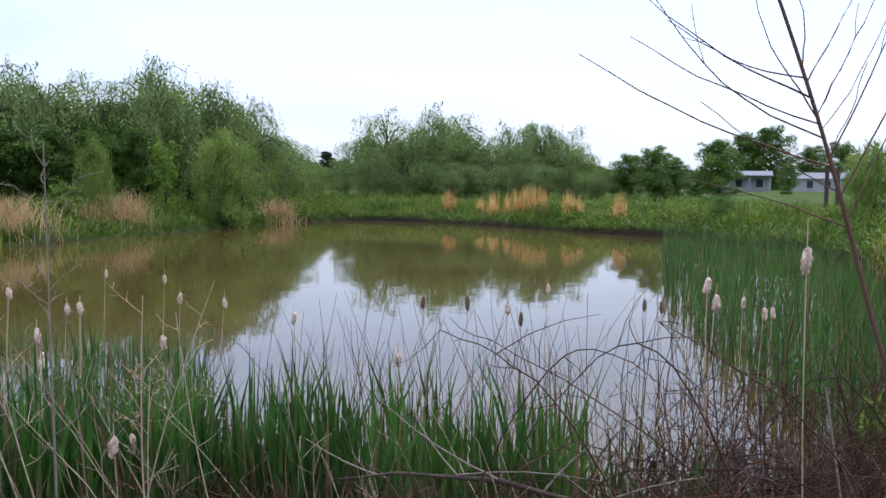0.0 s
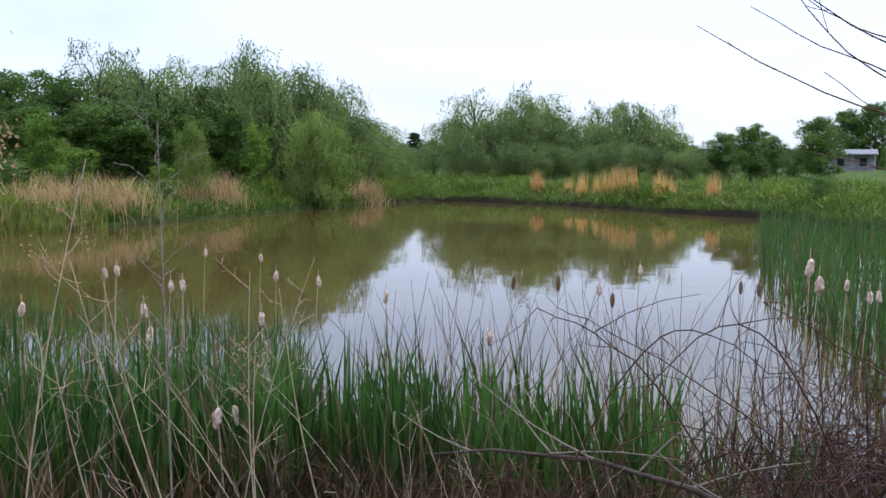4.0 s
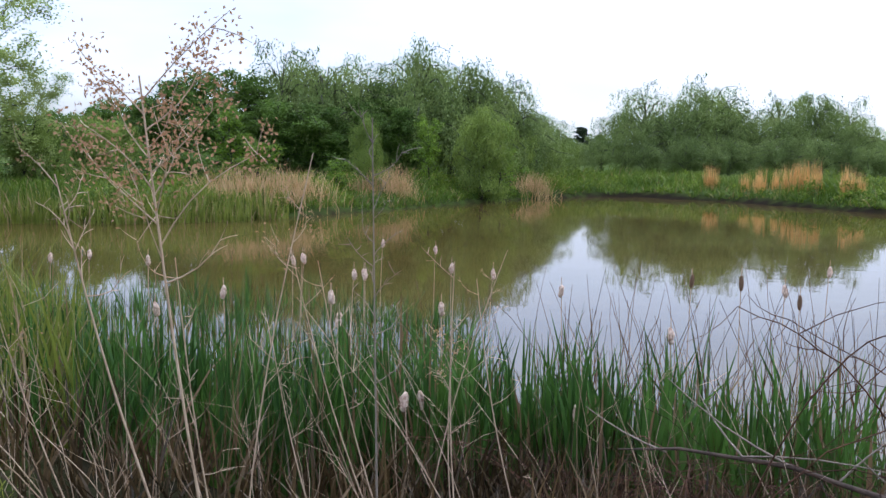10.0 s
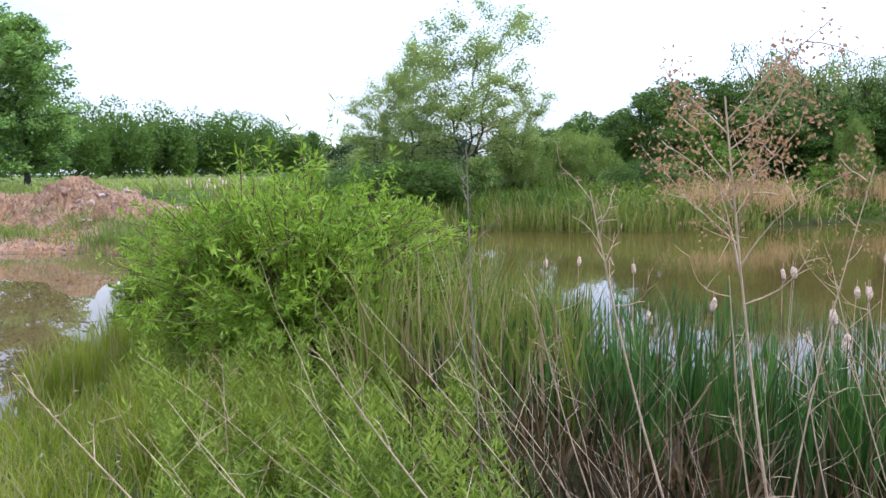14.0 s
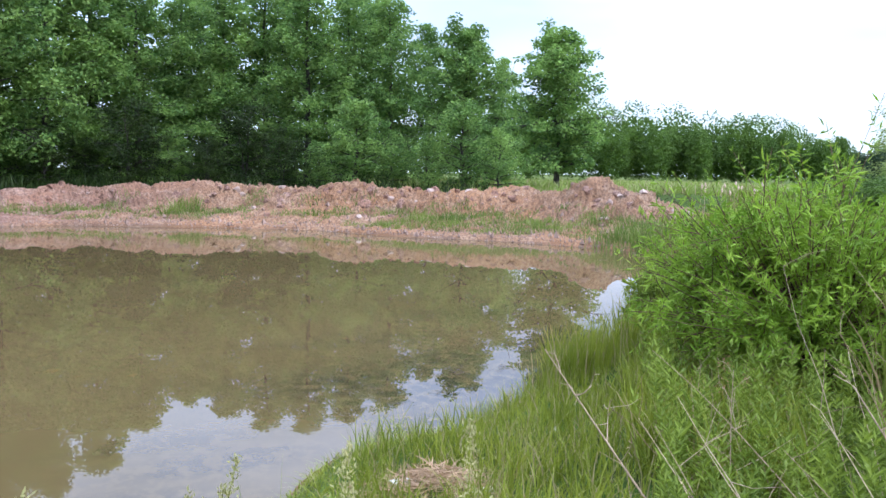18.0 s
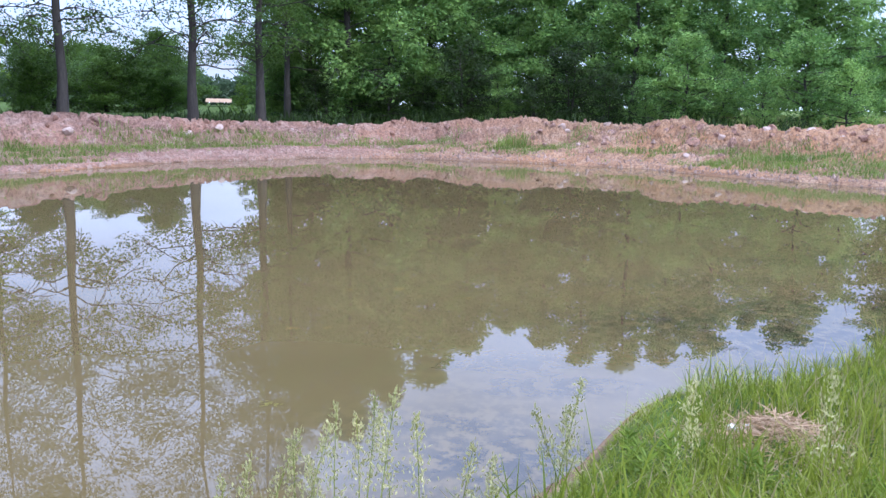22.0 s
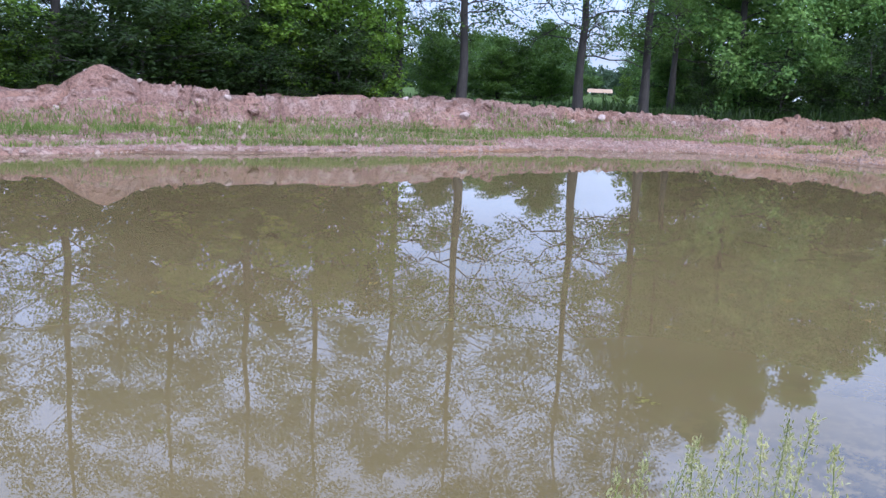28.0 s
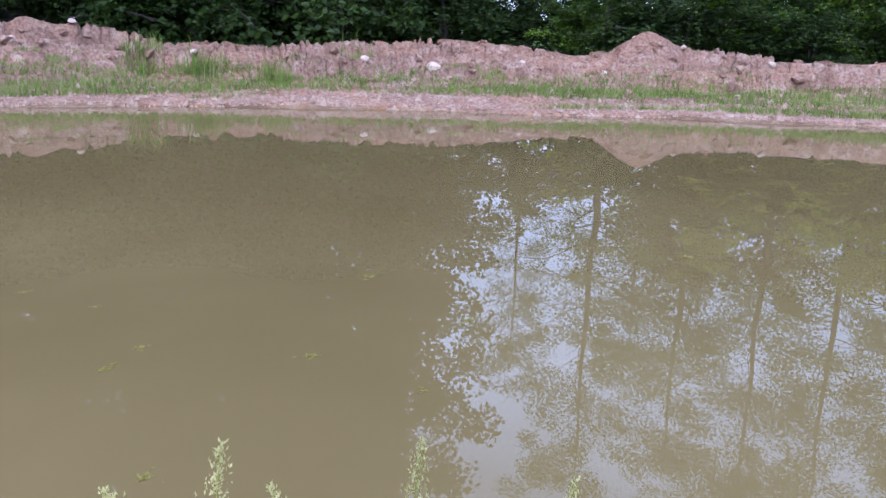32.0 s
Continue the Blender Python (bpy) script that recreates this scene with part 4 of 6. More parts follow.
# the far bank of the first pond
for kind, az, dist, el, fat in [
    ("willow", 6.0, 54, 3.1, 1.15), ("wispy", 4.6, 56, 4.6, 1.15), ("wispy", 1.3, 55, 5.0, 1.2), ("willow", 0.4, 54, 3.9, 1.1), ("willow", 3.2, 54, 2.9, 1.3), ("willow", -1.2, 56, 2.4, 1.2), ("willow", 2.0, 57, 3.6, 1.1),
    ("wispy", -2.7, 57, 3.9, 1.0), ("willow", -4.9, 55, 3.9, 1.0), ("wispy", -6.6, 56, 3.6, 1.1), ("willow", -3.6, 54, 2.5, 1.3), ("willow", -7.4, 54, 2.3, 1.3), ("willow", -8.8, 56, 1.2, 1.3), ("willow", 7.6, 60, 1.4, 1.2),
    ("willow", 5.0, 52, 0.9, 1.5), ("willow", 2.4, 52, 1.3, 1.5), ("willow", -0.2, 52, 1.2, 1.5), ("willow", -3.0, 52, 1.2, 1.5), ("willow", -5.6, 52, 1.2, 1.5), ("willow", -8.0, 52, 0.8, 1.5), ("round", -10.2, 58, 0.9, 1.4), ("round", -15.0, 58, 0.9, 1.4),
    ("round", -12.4, 50, 2.4, 1.1), ("round", -10.9, 54, 1.9, 1.2), ("round", -13.6, 53, 1.7, 1.1), ("round", -16.3, 48, 2.8, 1.0), ("round", -19.4, 150, 3.6, 1.0), ("round", -17.8, 150, 3.2, 1.0), ("round", -21.8, 155, 2.4, 1.2),
    ("conifer", 8.8, 92, 1.9, 1.2), ("conifer", 7.6, 96, 1.4, 1.2), ("conifer", 9.6, 98, 1.2, 1.3),
    ("shrubwillow", -25.0, 30, 2.7, 0.95), ("open", -28.3, 60, 3.9, 0.8), ("round", -31.5, 50, 2.6, 1.2), ("round", -34.0, 40, 3.0, 1.2), ("spring", -27.6, 26, 0.6, 1.3), ("round", -23.4, 150, 2.6, 1.2), ("round", -20.4, 88, 1.3, 0.9), ("round", -24.0, 90, 0.8, 1.0),
    # the bank with tall trees further round
    ("willow", 19.3, 43, 7.1, 0.9), ("willow", 17.4, 44, 5.8, 1.0), ("wispy", 16.0, 44, 5.8, 0.9), ("willow", 15.0, 45, 4.9, 1.0), ("wispy", 13.8, 46, 5.2, 0.9), ("willow", 13.2, 47, 3.9, 1.1), ("willow", 11.8, 51, 2.8, 1.2), ("willow", 10.4, 56, 1.8, 1.3), ("willow", 9.3, 60, 1.0, 1.3), ("willow", 20.6, 46, 5.0, 1.0),
    ("wispy", 28.3, 43, 6.9, 1.05), ("wispy", 26.0, 42, 6.5, 1.1), ("willow", 27.2, 44, 5.6, 1.1), ("wispy", 23.4, 43, 6.2, 1.05), ("willow", 24.6, 43, 5.3, 1.1), ("round", 22.2, 43, 4.6, 1.1), ("round", 30.6, 42, 5.2, 1.1), ("round", 33.2, 44, 5.2, 1.1), ("round", 35.0, 46, 4.6, 1.0), ("round", 23.0, 41, 3.4, 1.2), ("round", 20.6, 41, 3.2, 1.0), ("round", 31.9, 40, 3.2, 1.3), ("round", 28.8, 40, 3.4, 1.4), ("round", 26.0, 40, 3.2, 1.4), ("round", 36.4, 48, 3.2, 1.2),
    ("spring", 31.6, 37, 2.9, 0.9), ("shrubwillow", 15.4, 38, 3.2, 0.85), ("shrubwillow", 22.9, 34, 2.5, 0.55), ("spring", 18.9, 38, 2.6, 0.8), ("spring", 14.2, 40, 2.2, 0.9), ("spring", 29.9, 33, 0.9, 1.5), ("spring", 24.9, 32.5, -0.2, 1.4), ("shrubwillow", 13.6, 44, 2.0, 1.2), ("shrubwillow", 11.6, 49, 1.2, 1.5), ("shrubwillow", 10.2, 54, 0.9, 1.6),
    # the airy willow and its neighbours
    ("airy", 46.6, 34, 11.0, 1.05), ("airy", 52.2, 36, 5.8, 1.25), ("airy", 43.6, 35, 5.2, 1.1), ("airy", 50.4, 35, 8.4, 0.8), ("shrubwillow", 43.0, 35, 1.6, 1.3), ("shrubwillow", 40.2, 37, 2.3, 1.2), ("shrubwillow", 38.5, 40, 2.0, 1.3), ("shrub", 49.0, 33, 0.6, 2.0), ("shrub", 51.2, 32, 0.5, 1.8), ("shrub", 53.0, 33, 0.2, 1.8), ("shrub", 47.0, 33, 0.7, 1.7), ("shrub", 55.0, 34, -0.1, 1.6), ("shrub", 50.0, 30.5, 0.5, 2.0), ("shrub", 52.2, 30, 0.4, 2.0), ("shrub", 54.4, 30, 0.2, 2.0), ("shrub", 56.6, 31, 0.1, 2.0), ("shrub", 48.2, 31, 0.2, 1.9),
    ("shrub", -16.4, 35.5, -0.6, 1.1), ("shrub", 34.0, 34, 0.2, 1.7), ("shrub", 36.5, 34, 0.2, 1.6),
]:
    plant(kind, az, dist, top_at(el, dist), fat=fat)

# the wood behind the clay bank of the second pond
plant("gum", 73.6, 44, top_at(9.5, 44), fat=1.0)
plant("gum", 79.6, 47, top_at(9.7, 47), fat=1.0)
for az, dist, el, fat in [(77.2, 60, 7.4, 0.9), (82.0, 53, 9.4, 1.0), (84.5, 50, 11.2, 1.0), (87.2, 52, 12.0, 1.0), (89.8, 50, 12.5, 1.0), (92.5, 52, 12.4, 1.0), (95.0, 51, 11.4, 1.05), (97.6, 53, 10.6, 1.1), (100.2, 51, 12, 1.05),
                          (102.8, 52, 14.4, 0.95), (105.4, 50, 15.5, 0.9), (108.2, 48, 17.5, 0.85), (85.8, 60, 11, 1.1), (91, 62, 11.5, 1.2), (96.4, 62, 10.8, 1.2), (101.5, 61, 12.5, 1.1), (106.8, 59, 15, 1), (110.6, 53, 17, 0.85), (112.0, 50, 14, 0.7)]:
    plant("wood", az, dist, top_at(el, dist), fat=fat, variants=3)
for az, dist, el in [(112.5, 62, 4.2), (118.9, 72, 2.8), (120, 62, 4.4), (123.6, 66, 3.2), (127.2, 60, 3.4), (131, 60, 4.5), (137, 55, 5), (143, 52, 4), (149, 50, 4)]:
    plant("round", az, dist, top_at(el, dist), fat=1.0)
for az, dist, el, fat in [(113.7, 42, 23, 0.9), (117.8, 39, 24, 0.9), (125.4, 38, 25, 0.9), (112.0, 46, 19, 0.8), (129.5, 46, 22, 0.9), (134.5, 42, 25, 0.9), (139, 38, 25, 0.9), (144, 40, 24, 0.9), (150, 37, 25, 0.9), (155, 42, 18, 0.8), (147, 50, 18, 0.9)]:
    plant("open", az, dist, top_at(el, dist), fat=fat)
for az, dist, el, fat in [(162.5, 35, 27, 0.75), (166.5, 34, 31, 0.85), (171, 35, 31, 0.85), (175.5, 34, 31, 0.85), (180.5, 35, 31, 0.9), (186, 34, 30, 0.95), (193, 35, 28, 1.0), (201, 36, 26, 1.0), (168.5, 43, 26, 1.1), (178, 44, 26, 1.1), (188, 43, 26, 1.1)]:
    plant("deep", az, dist, top_at(el, dist), fat=fat)
for kind, az, dist, el, fat in [("spring", 130.4, 36, 6.8, 0.9), ("spring", 133.4, 37, 9.0, 0.9), ("spring", 136.6, 36, 6.2, 1.1), ("spring", 142.5, 36, 8.0, 1.0), ("thicket", 138.0, 40, 11.0, 0.8), ("thicket", 145.0, 40, 11.5, 0.8), ("thicket", 132.0, 41, 10.0, 0.7), ("spring", 152, 34, 4.0, 1.2), ("round", 113.6, 84, 3.0, 1.3), ("round", 118.4, 95, 2.6, 1.4), ("round", 120.5, 70, 3.2, 1.4), ("round", 121.8, 84, 2.4, 1.5), ("round", 122.9, 62, 3.4, 1.3), ("round", 124.4, 80, 3.4, 1.4), ("round", 125.9, 66, 2.8, 1.4), ("round", 127.0, 50, 3.4, 1.1), ("round", 111.8, 50, 3.2, 1.3), ("spring", 114.9, 48, 1.2, 1.0), ("round", 119.6, 60, 2.4, 1.2)]:
    plant(kind, az, dist, top_at(el, dist), fat=fat)
for k in range(27):
    az = 133 + k * 2.5
    plant("thicket", az, (35.5, 38.5, 34)[k % 3], top_at((6.5, 8.5, 4.0, 7.0)[k % 4] * (0.62 if az < 160 else 1.0), 36), fat=1.15 if az > 160 else 1.5)
for k in range(15):
    az = 77.3 + k * 2.35
    plant("edge" if az < 88 or k % 4 == 1 else "thicket", az, on(FAR_2, az) + 13.0 + 1.5 * (k % 2), top_at((2.6, 4.2, 1.9)[k % 3], 46), fat=1.0)


# ---- reeds and grasses ----
def band(n, lo, hi, near, far, rng, power=1.0):
    """Random places between two bearings and two distances (numbers, or tables of bearings)."""
    az = rng.uniform(lo, hi, n)
    a = np.interp(az, *near) if isinstance(near, tuple) else near
    b = np.interp(az, *far) if isinstance(far, tuple) else far
    r = a + (b - a) * rng.uniform(0, 1, n) ** power
    x, y = polar(az, r)
    return x, y


def stuff(name, pieces, material, label, category):
    v, f = joined(pieces)
    return tagged(new(name, mesh_of(name, v, f, material, False)), label, category, kind="stuff")


rng = np.random.default_rng(7)
# cattail leaves standing in the first pond
def cattail_plants(n, lo, hi, near, far, h_lo, h_hi, g, gaps=0.4, per=6, wide=1.0):
    """Upright fans of narrow leaves, several from each root, with open water between the groups."""
    x, y = band(n, lo, hi, near, far, g)
    ok = lattice(x * 1.6, y * 1.1, 91) > gaps
    x, y = np.repeat(x[ok], per), np.repeat(y[ok], per)
    h = np.repeat(g.uniform(h_lo, h_hi, ok.sum()), per) * g.uniform(0.6, 1.0, len(x)) + 0.25
    x, y = x + g.normal(size=len(x)) * 0.03, y + g.normal(size=len(x)) * 0.03
    lean = 0.5 * g.uniform(0.1, 1.0, len(x)) ** 2 * h
    return blades(x, y, np.minimum(land(x, y), 0), h, wide * g.uniform(0.018, 0.036, len(x)), lean, g, 0.7, 4)


P1 = joined([cattail_plants(1350, 16, 50, 4.8, ([16, 17, 35, 50], [9.0, 10.5, 13, 13]), 0.75, 1.35, rng, 0.2), cattail_plants(90, 10, 17, 4.75, 7.5, 0.6, 1.25, rng, 0.3, 5, 1.2)])
P2 = joined([cattail_plants(115, -6, 12, 4.75, 6.2, 0.5, 1.15, rng, 0.4, 5, 1.35), cattail_plants(65, -16, -5, 4.75, 6.2, 0.3, 0.85, rng, 0.42, 5, 1.3), cattail_plants(26, -9, 13, 5.0, 7.4, 1.0, 1.4, rng, 0.3, 4, 1.3)])
x, y = band(9000, -40, -13, ([-40, -26, -20, -16, -13], [8, 7.6, 7.6, 10.5, 15]), ([-40, -27, -23, -20, -13], [12, 18, 23, 28, 32]), rng)
P3 = blades(x, y, np.minimum(land(x, y), 0), (rng.uniform(1.0, 1.6, len(x)) + 0.3) * np.interp(np.degrees(np.arctan2(-x, y)), [-40, -27, -23], [0.75, 0.8, 1.0]), rng.uniform(0.015, 0.03, len(x)), 0.4, rng, 0.6, 3)
stuff("cattail_leaves", [P1, P2, P3], M_REED, "upright dark green cattail leaves standing in shallow pond water", "cattails")
# grass on the banks
x, y = band(30000, -42, 57, 0, 1, rng)
az = np.degrees(np.arctan2(-x, y)); up = rng.uniform(0, 1, len(x)) ** 1.5
rr = on(FAR_1, az) + np.where(az < 9, 0.1 + 0.3 * lattice(az * 3.0, az * 0, 73), 0.1) + 8 * up
x, y = polar(az, rr)
G1 = blades(x, y, land(x, y), rng.uniform(0.12, 0.4, len(x)) + (0.05 + 0.75 * lattice(x * 0.5, y * 0.5, 72) ** 2) * np.minimum(up * 4, 1), rng.uniform(0.03, 0.06, len(x)), 0.6, rng, 0.5, 2)
stuff("bank_grass", [G1], M_BANKGRASS, "thick green grass overhanging the dark pond bank", "grass")
x, y = band(14000, 62, 101, 0, 1, rng)
az = np.degrees(np.arctan2(-x, y)); back = rng.uniform(0, 1, len(x)) ** 1.2 * 4
rr = on(NEAR_2, az) - 0.75 - back
x, y = polar(az, rr)
ok = (rr > 2.2) & (lattice(az * 0.7, rr * 2.0, 71) > 0.22) & (np.hypot(x + 4.45, y - 0.72) > 0.2)
x, y = x[ok], y[ok]
G2 = blades(x, y, land(x, y), rng.uniform(0.02, 0.07, len(x)) + np.minimum(back[ok] / 1.6, 1) * rng.uniform(0.02, 0.14, len(x)), rng.uniform(0.003, 0.008, len(x)), 0.13, rng, 0.6, 3)
stuff("shore_grass", [G2], M_GRASS, "fresh bright green grass along the near shore", "grass")
x, y = band(3000, 28, 58, 0, 1, rng)
az = np.degrees(np.arctan2(-x, y)); rr = on(FAR_1, az) - 0.9 + 1.6 * rng.uniform(0, 1, len(x))
x, y = polar(az, rr)
ok = lattice(az * 0.9, rr * 0.6, 93) > 0.3
x, y = x[ok], y[ok]
P4 = blades(x, y, np.maximum(land(x, y), -0.1), rng.uniform(0.3, 1.0, len(x)), rng.uniform(0.03, 0.05, len(x)), 0.3, rng, 0.6, 3)
x, y = band(5000, 49, 67, ([49, 67], [10, 10]), ([49, 56, 67], [26, 30, 27]), rng)
w1, w2 = depth_in(np.degrees(np.arctan2(-x, y)), np.hypot(x, y))
ok = w2 < -0.2
x, y = x[ok], y[ok]
P5 = blades(x, y, np.maximum(land(x, y), -0.2), rng.uniform(0.35, 0.85, len(x)), rng.uniform(0.02, 0.035, len(x)), 0.35, rng, 0.6, 3)
x, y = band(1500, 40, 55, 5.0, 10.5, rng)
P6 = blades(x, y, np.maximum(land(x, y), -0.2), rng.uniform(0.7, 1.25, len(x)), rng.uniform(0.012, 0.022, len(x)), 0.4, rng, 0.6, 4)
stuff("pale_reeds", [P4, P5, P6], M_REED_PALE, "light green reeds along the strip between the ponds", "reeds")

# dry broomsedge on the banks
def tussock(n, az, r, width, height, g, lean=0.3, floor=land):
    cx, cy = polar(az, r)
    x, y = cx + g.normal(size=n) * width, cy + g.normal(size=n) * width
    return blades(x, y, floor(x, y), g.uniform(0.3, 1.0, n) * height, g.uniform(0.012, 0.03, n), lean, g, 0.5, 3)


g = np.random.default_rng(21)
straw = [tussock(170, a, on(FAR_1, a) + d - 1.7, w * 0.8, h * 0.9, g, 0.9) for a, d, w, h in
         [(32.4, 3.6, 0.7, 1.6), (31.0, 3.8, 0.7, 1.7), (29.8, 3.4, 0.7, 1.7), (28.6, 3.4, 0.7, 1.8), (27.4, 3.0, 0.6, 1.6), (26.4, 3.2, 0.6, 1.5), (21.6, 3.8, 0.6, 1.7), (20.8, 3.6, 0.5, 1.6), (12.1, 2.2, 0.6, 1.3), (11.6, 2.4, 0.5, 1.4), (22.8, 4, 0.5, 1.4)]]
stuff("broomsedge", straw, M_STRAW, "dry straw-coloured broomsedge tussocks on the pond bank", "dry grass")
orange = [tussock(70, a, on(FAR_1, a) + 2.0, 0.11, h * 1.2, g, 0.22) for a, h in
          [(0.95, 1.3), (0.6, 1.35), (-1.9, 1.2), (-2.15, 1.3), (-3.0, 1.2), (-3.6, 1.35), (-4.0, 1.5), (-4.4, 1.45), (-4.75, 1.6), (-5.15, 1.55), (-5.4, 1.3), (-6.8, 1.4), (-7.2, 1.3), (-7.7, 1.1), (-10.1, 1.3), (-10.35, 1.35), (-1.2, 0.9)]]
for k in range(26):
    a = g.uniform(-34, -26)
    orange.append(tussock(110, a, g.uniform(20, 23.5), 0.5, g.uniform(0.6, 0.95), g))
# lumpy herbs on the far bank
hb = []
for k in range(210):
    a = g.uniform(-36, 40)
    x, y = polar(a, float(on(FAR_1, a)) + g.uniform(1.0, 6.5))
    w, h, m = g.uniform(0.35, 0.9), g.uniform(0.35, 0.85), 110
    u = unit(g.normal(size=(m, 3)))
    u[:, 2] = np.abs(u[:, 2])
    c = np.array([x, y, float(land(x, y))]) + u * np.array([w, w, h]) * g.uniform(0.6, 1.0, (m, 1))
    hb.append(leaves(c, u * 0.5 + g.normal(size=(m, 3)) * 0.6, g.uniform(0.10, 0.2, m), g.uniform(0.05, 0.09, m), g))
stuff("bank_herbs", hb, M_FORB, "lumpy green herbs and weeds on the far bank", "herbs")
stuff("orange_broomsedge", orange, M_ORANGE, "russet orange dead broomsedge standing in the green bank", "dry grass")

# grass on the clay shelf and among the clods
x, y = band(90000, 64, 205, 0, 1, rng)
az = np.degrees(np.arctan2(-x, y)) % 360
off = rng.uniform(0.5, 4.6, len(x))
rr = on(FAR_2, az) + off
x, y = polar(az, rr)
sa = np.radians(az) * rr
lush = np.interp(az, [64, 66, 76, 84, 86, 108, 114, 120, 150, 160, 175, 205], [0.42, 0.42, 0.36, 0.24, 0.06, 0.06, 0.22, 0.3, 0.28, 0.16, 0.24, 0.24])
spread = 0.75 * lattice(sa * 0.35 + 0.5 * off, off * 0.8, 51) + 0.5 * lattice(sa * 1.6, off * 1.9, 52) - 0.62 + lush - 0.13 * np.abs(off - np.interp(az, [64, 84, 110, 130], [1.6, 2.2, 2.8, 3.0]))
keep = rng.uniform(0, 1, len(x)) < 0.8 * smooth(-0.08, 0.22, spread)
x, y, tall = x[keep], y[keep], smooth(-0.05, 0.35, spread[keep])
S1 = blades(x, y, shelf_z(x, y) - 0.02, rng.uniform(0.06, 0.15, len(x)) + 0.22 * tall * rng.uniform(0.2, 1.0, len(x)), rng.uniform(0.012, 0.024, len(x)), 0.22, rng, 0.4, 2)
for a, o, n, h in [(97.3, 3.4, 260, 0.8), (98.2, 3.2, 160, 0.6), (104, 2.8, 120, 0.5), (75, 3, 300, 0.4), (80, 2.8, 260, 0.35), (68, 1.6, 700, 0.7), (66.5, 1.0, 700, 0.8), (166, 5.0, 140, 0.6), (171, 3.2, 220, 0.7), (175.5, 3.6, 260, 0.8), (157, 4.6, 90, 0.5), (179, 4, 300, 0.7), (118.5, 3.8, 160, 0.6), (93, 5, 90, 0.5), (86, 5, 60, 0.4), (89.5, 4.2, 60, 0.4), (101, 4.4, 70, 0.4), (107.5, 3.2, 70, 0.45), (91.6, 2.4, 50, 0.35), (95.4, 2.2, 60, 0.35), (114, 3.4, 90, 0.45), (122.5, 4.2, 90, 0.5), (128, 3.8, 80, 0.45)]:
    S1 = joined([S1, tussock(n, a, float(on(FAR_2, a)) + o, 0.7 if n > 400 else 0.3, h, rng, 0.3, shelf_z)])
stuff("shelf_grass", [S1], M_SHELF, "patchy green grass on the bare clay shelf", "grass")

x, y = band(11000, 57, 86, 37, 72, rng, 1.6)
S0 = blades(x, y, land(x, y), rng.uniform(0.25, 0.6, len(x)), rng.uniform(0.04, 0.08, len(x)), 0.4, rng, 0.5, 2)
stuff("field_grass", [S0], M_FIELD, "pale yellow-green hay field grass behind the clay bank", "grass")

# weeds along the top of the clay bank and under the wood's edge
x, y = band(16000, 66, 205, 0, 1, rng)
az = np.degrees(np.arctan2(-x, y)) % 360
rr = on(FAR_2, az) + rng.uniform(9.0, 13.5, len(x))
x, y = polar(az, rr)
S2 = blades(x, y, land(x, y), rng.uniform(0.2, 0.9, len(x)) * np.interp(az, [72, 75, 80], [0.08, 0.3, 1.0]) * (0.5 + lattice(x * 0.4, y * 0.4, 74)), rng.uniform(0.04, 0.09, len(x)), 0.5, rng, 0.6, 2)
# leaf colour carries the shade beneath the trees
stuff("undergrowth", [S2], M_SHADE, "rank undergrowth at the foot of the wood, its green darkened for shade", "undergrowth")

# clay lumps and pale stones on the bank, by the hundred
def lump_mesh(seed, material):
    bm = bmesh.new()
    bmesh.ops.create_icosphere(bm, subdivisions=1, radius=1.0)
    g = random.Random(seed)
    for v in bm.verts:
        v.co *= g.uniform(0.7, 1.15)
        v.co.z *= 0.7
    me = bpy.data.meshes.new("clay_lump")
    bm.to_mesh(me)
    bm.free()
    me.materials.append(material)
    return me


def chunk_mesh(seed, material=M_SOIL):
    """A broken block of clay."""
    bm = bmesh.new()
    bmesh.ops.create_icosphere(bm, subdivisions=2, radius=1.0)
    g = random.Random(seed)
    cuts = [(Vector((g.gauss(0, 1), g.gauss(0, 1), g.gauss(0, 1))).normalized(), g.uniform(0.45, 0.8)) for _ in range(9)]
    for v in bm.verts:
        for d, k in cuts:
            e = v.co.dot(d) - k
            if e > 0:
                v.co -= d * e
        v.co *= 1 + 0.12 * noise.noise(v.co * 2.3 + Vector((seed, 0, 0)))
    me = bpy.data.meshes.new("clay_chunk")
    bm.to_mesh(me)
    bm.free()
    me.materials.append(material)
    return me


CHUNKS = [chunk_mesh(i) for i in range(7)]
PALE_CHUNKS = [chunk_mesh(i + 20, M_PALECLAY) for i in range(3)]
g = random.Random(77)
bank_ob = bpy.data.objects["clay_bank"]
bank_v = np.empty(len(bank_ob.data.vertices) * 3, np.float32)
bank_ob.data.vertices.foreach_get("co", bank_v)
bank_v = bank_v.reshape(1900, 92, 3)


def chunk_pose():
    p = bank_v[g.randrange(1900), int(g.triangular(22, 74, 57))]
    s = g.uniform(0.07, 0.22) * (1.8 if g.random() < 0.14 else 1)
    return Matrix.Translation((float(p[0]), float(p[1]), float(p[2]) - s * 0.12)) @ Euler((g.uniform(-0.5, 0.5), g.uniform(-0.5, 0.5), g.uniform(0, 6.28))).to_matrix().to_4x4() @ Matrix.Diagonal((s * g.uniform(0.8, 1.3), s * g.uniform(0.8, 1.2), s * g.uniform(0.7, 1.15), 1))


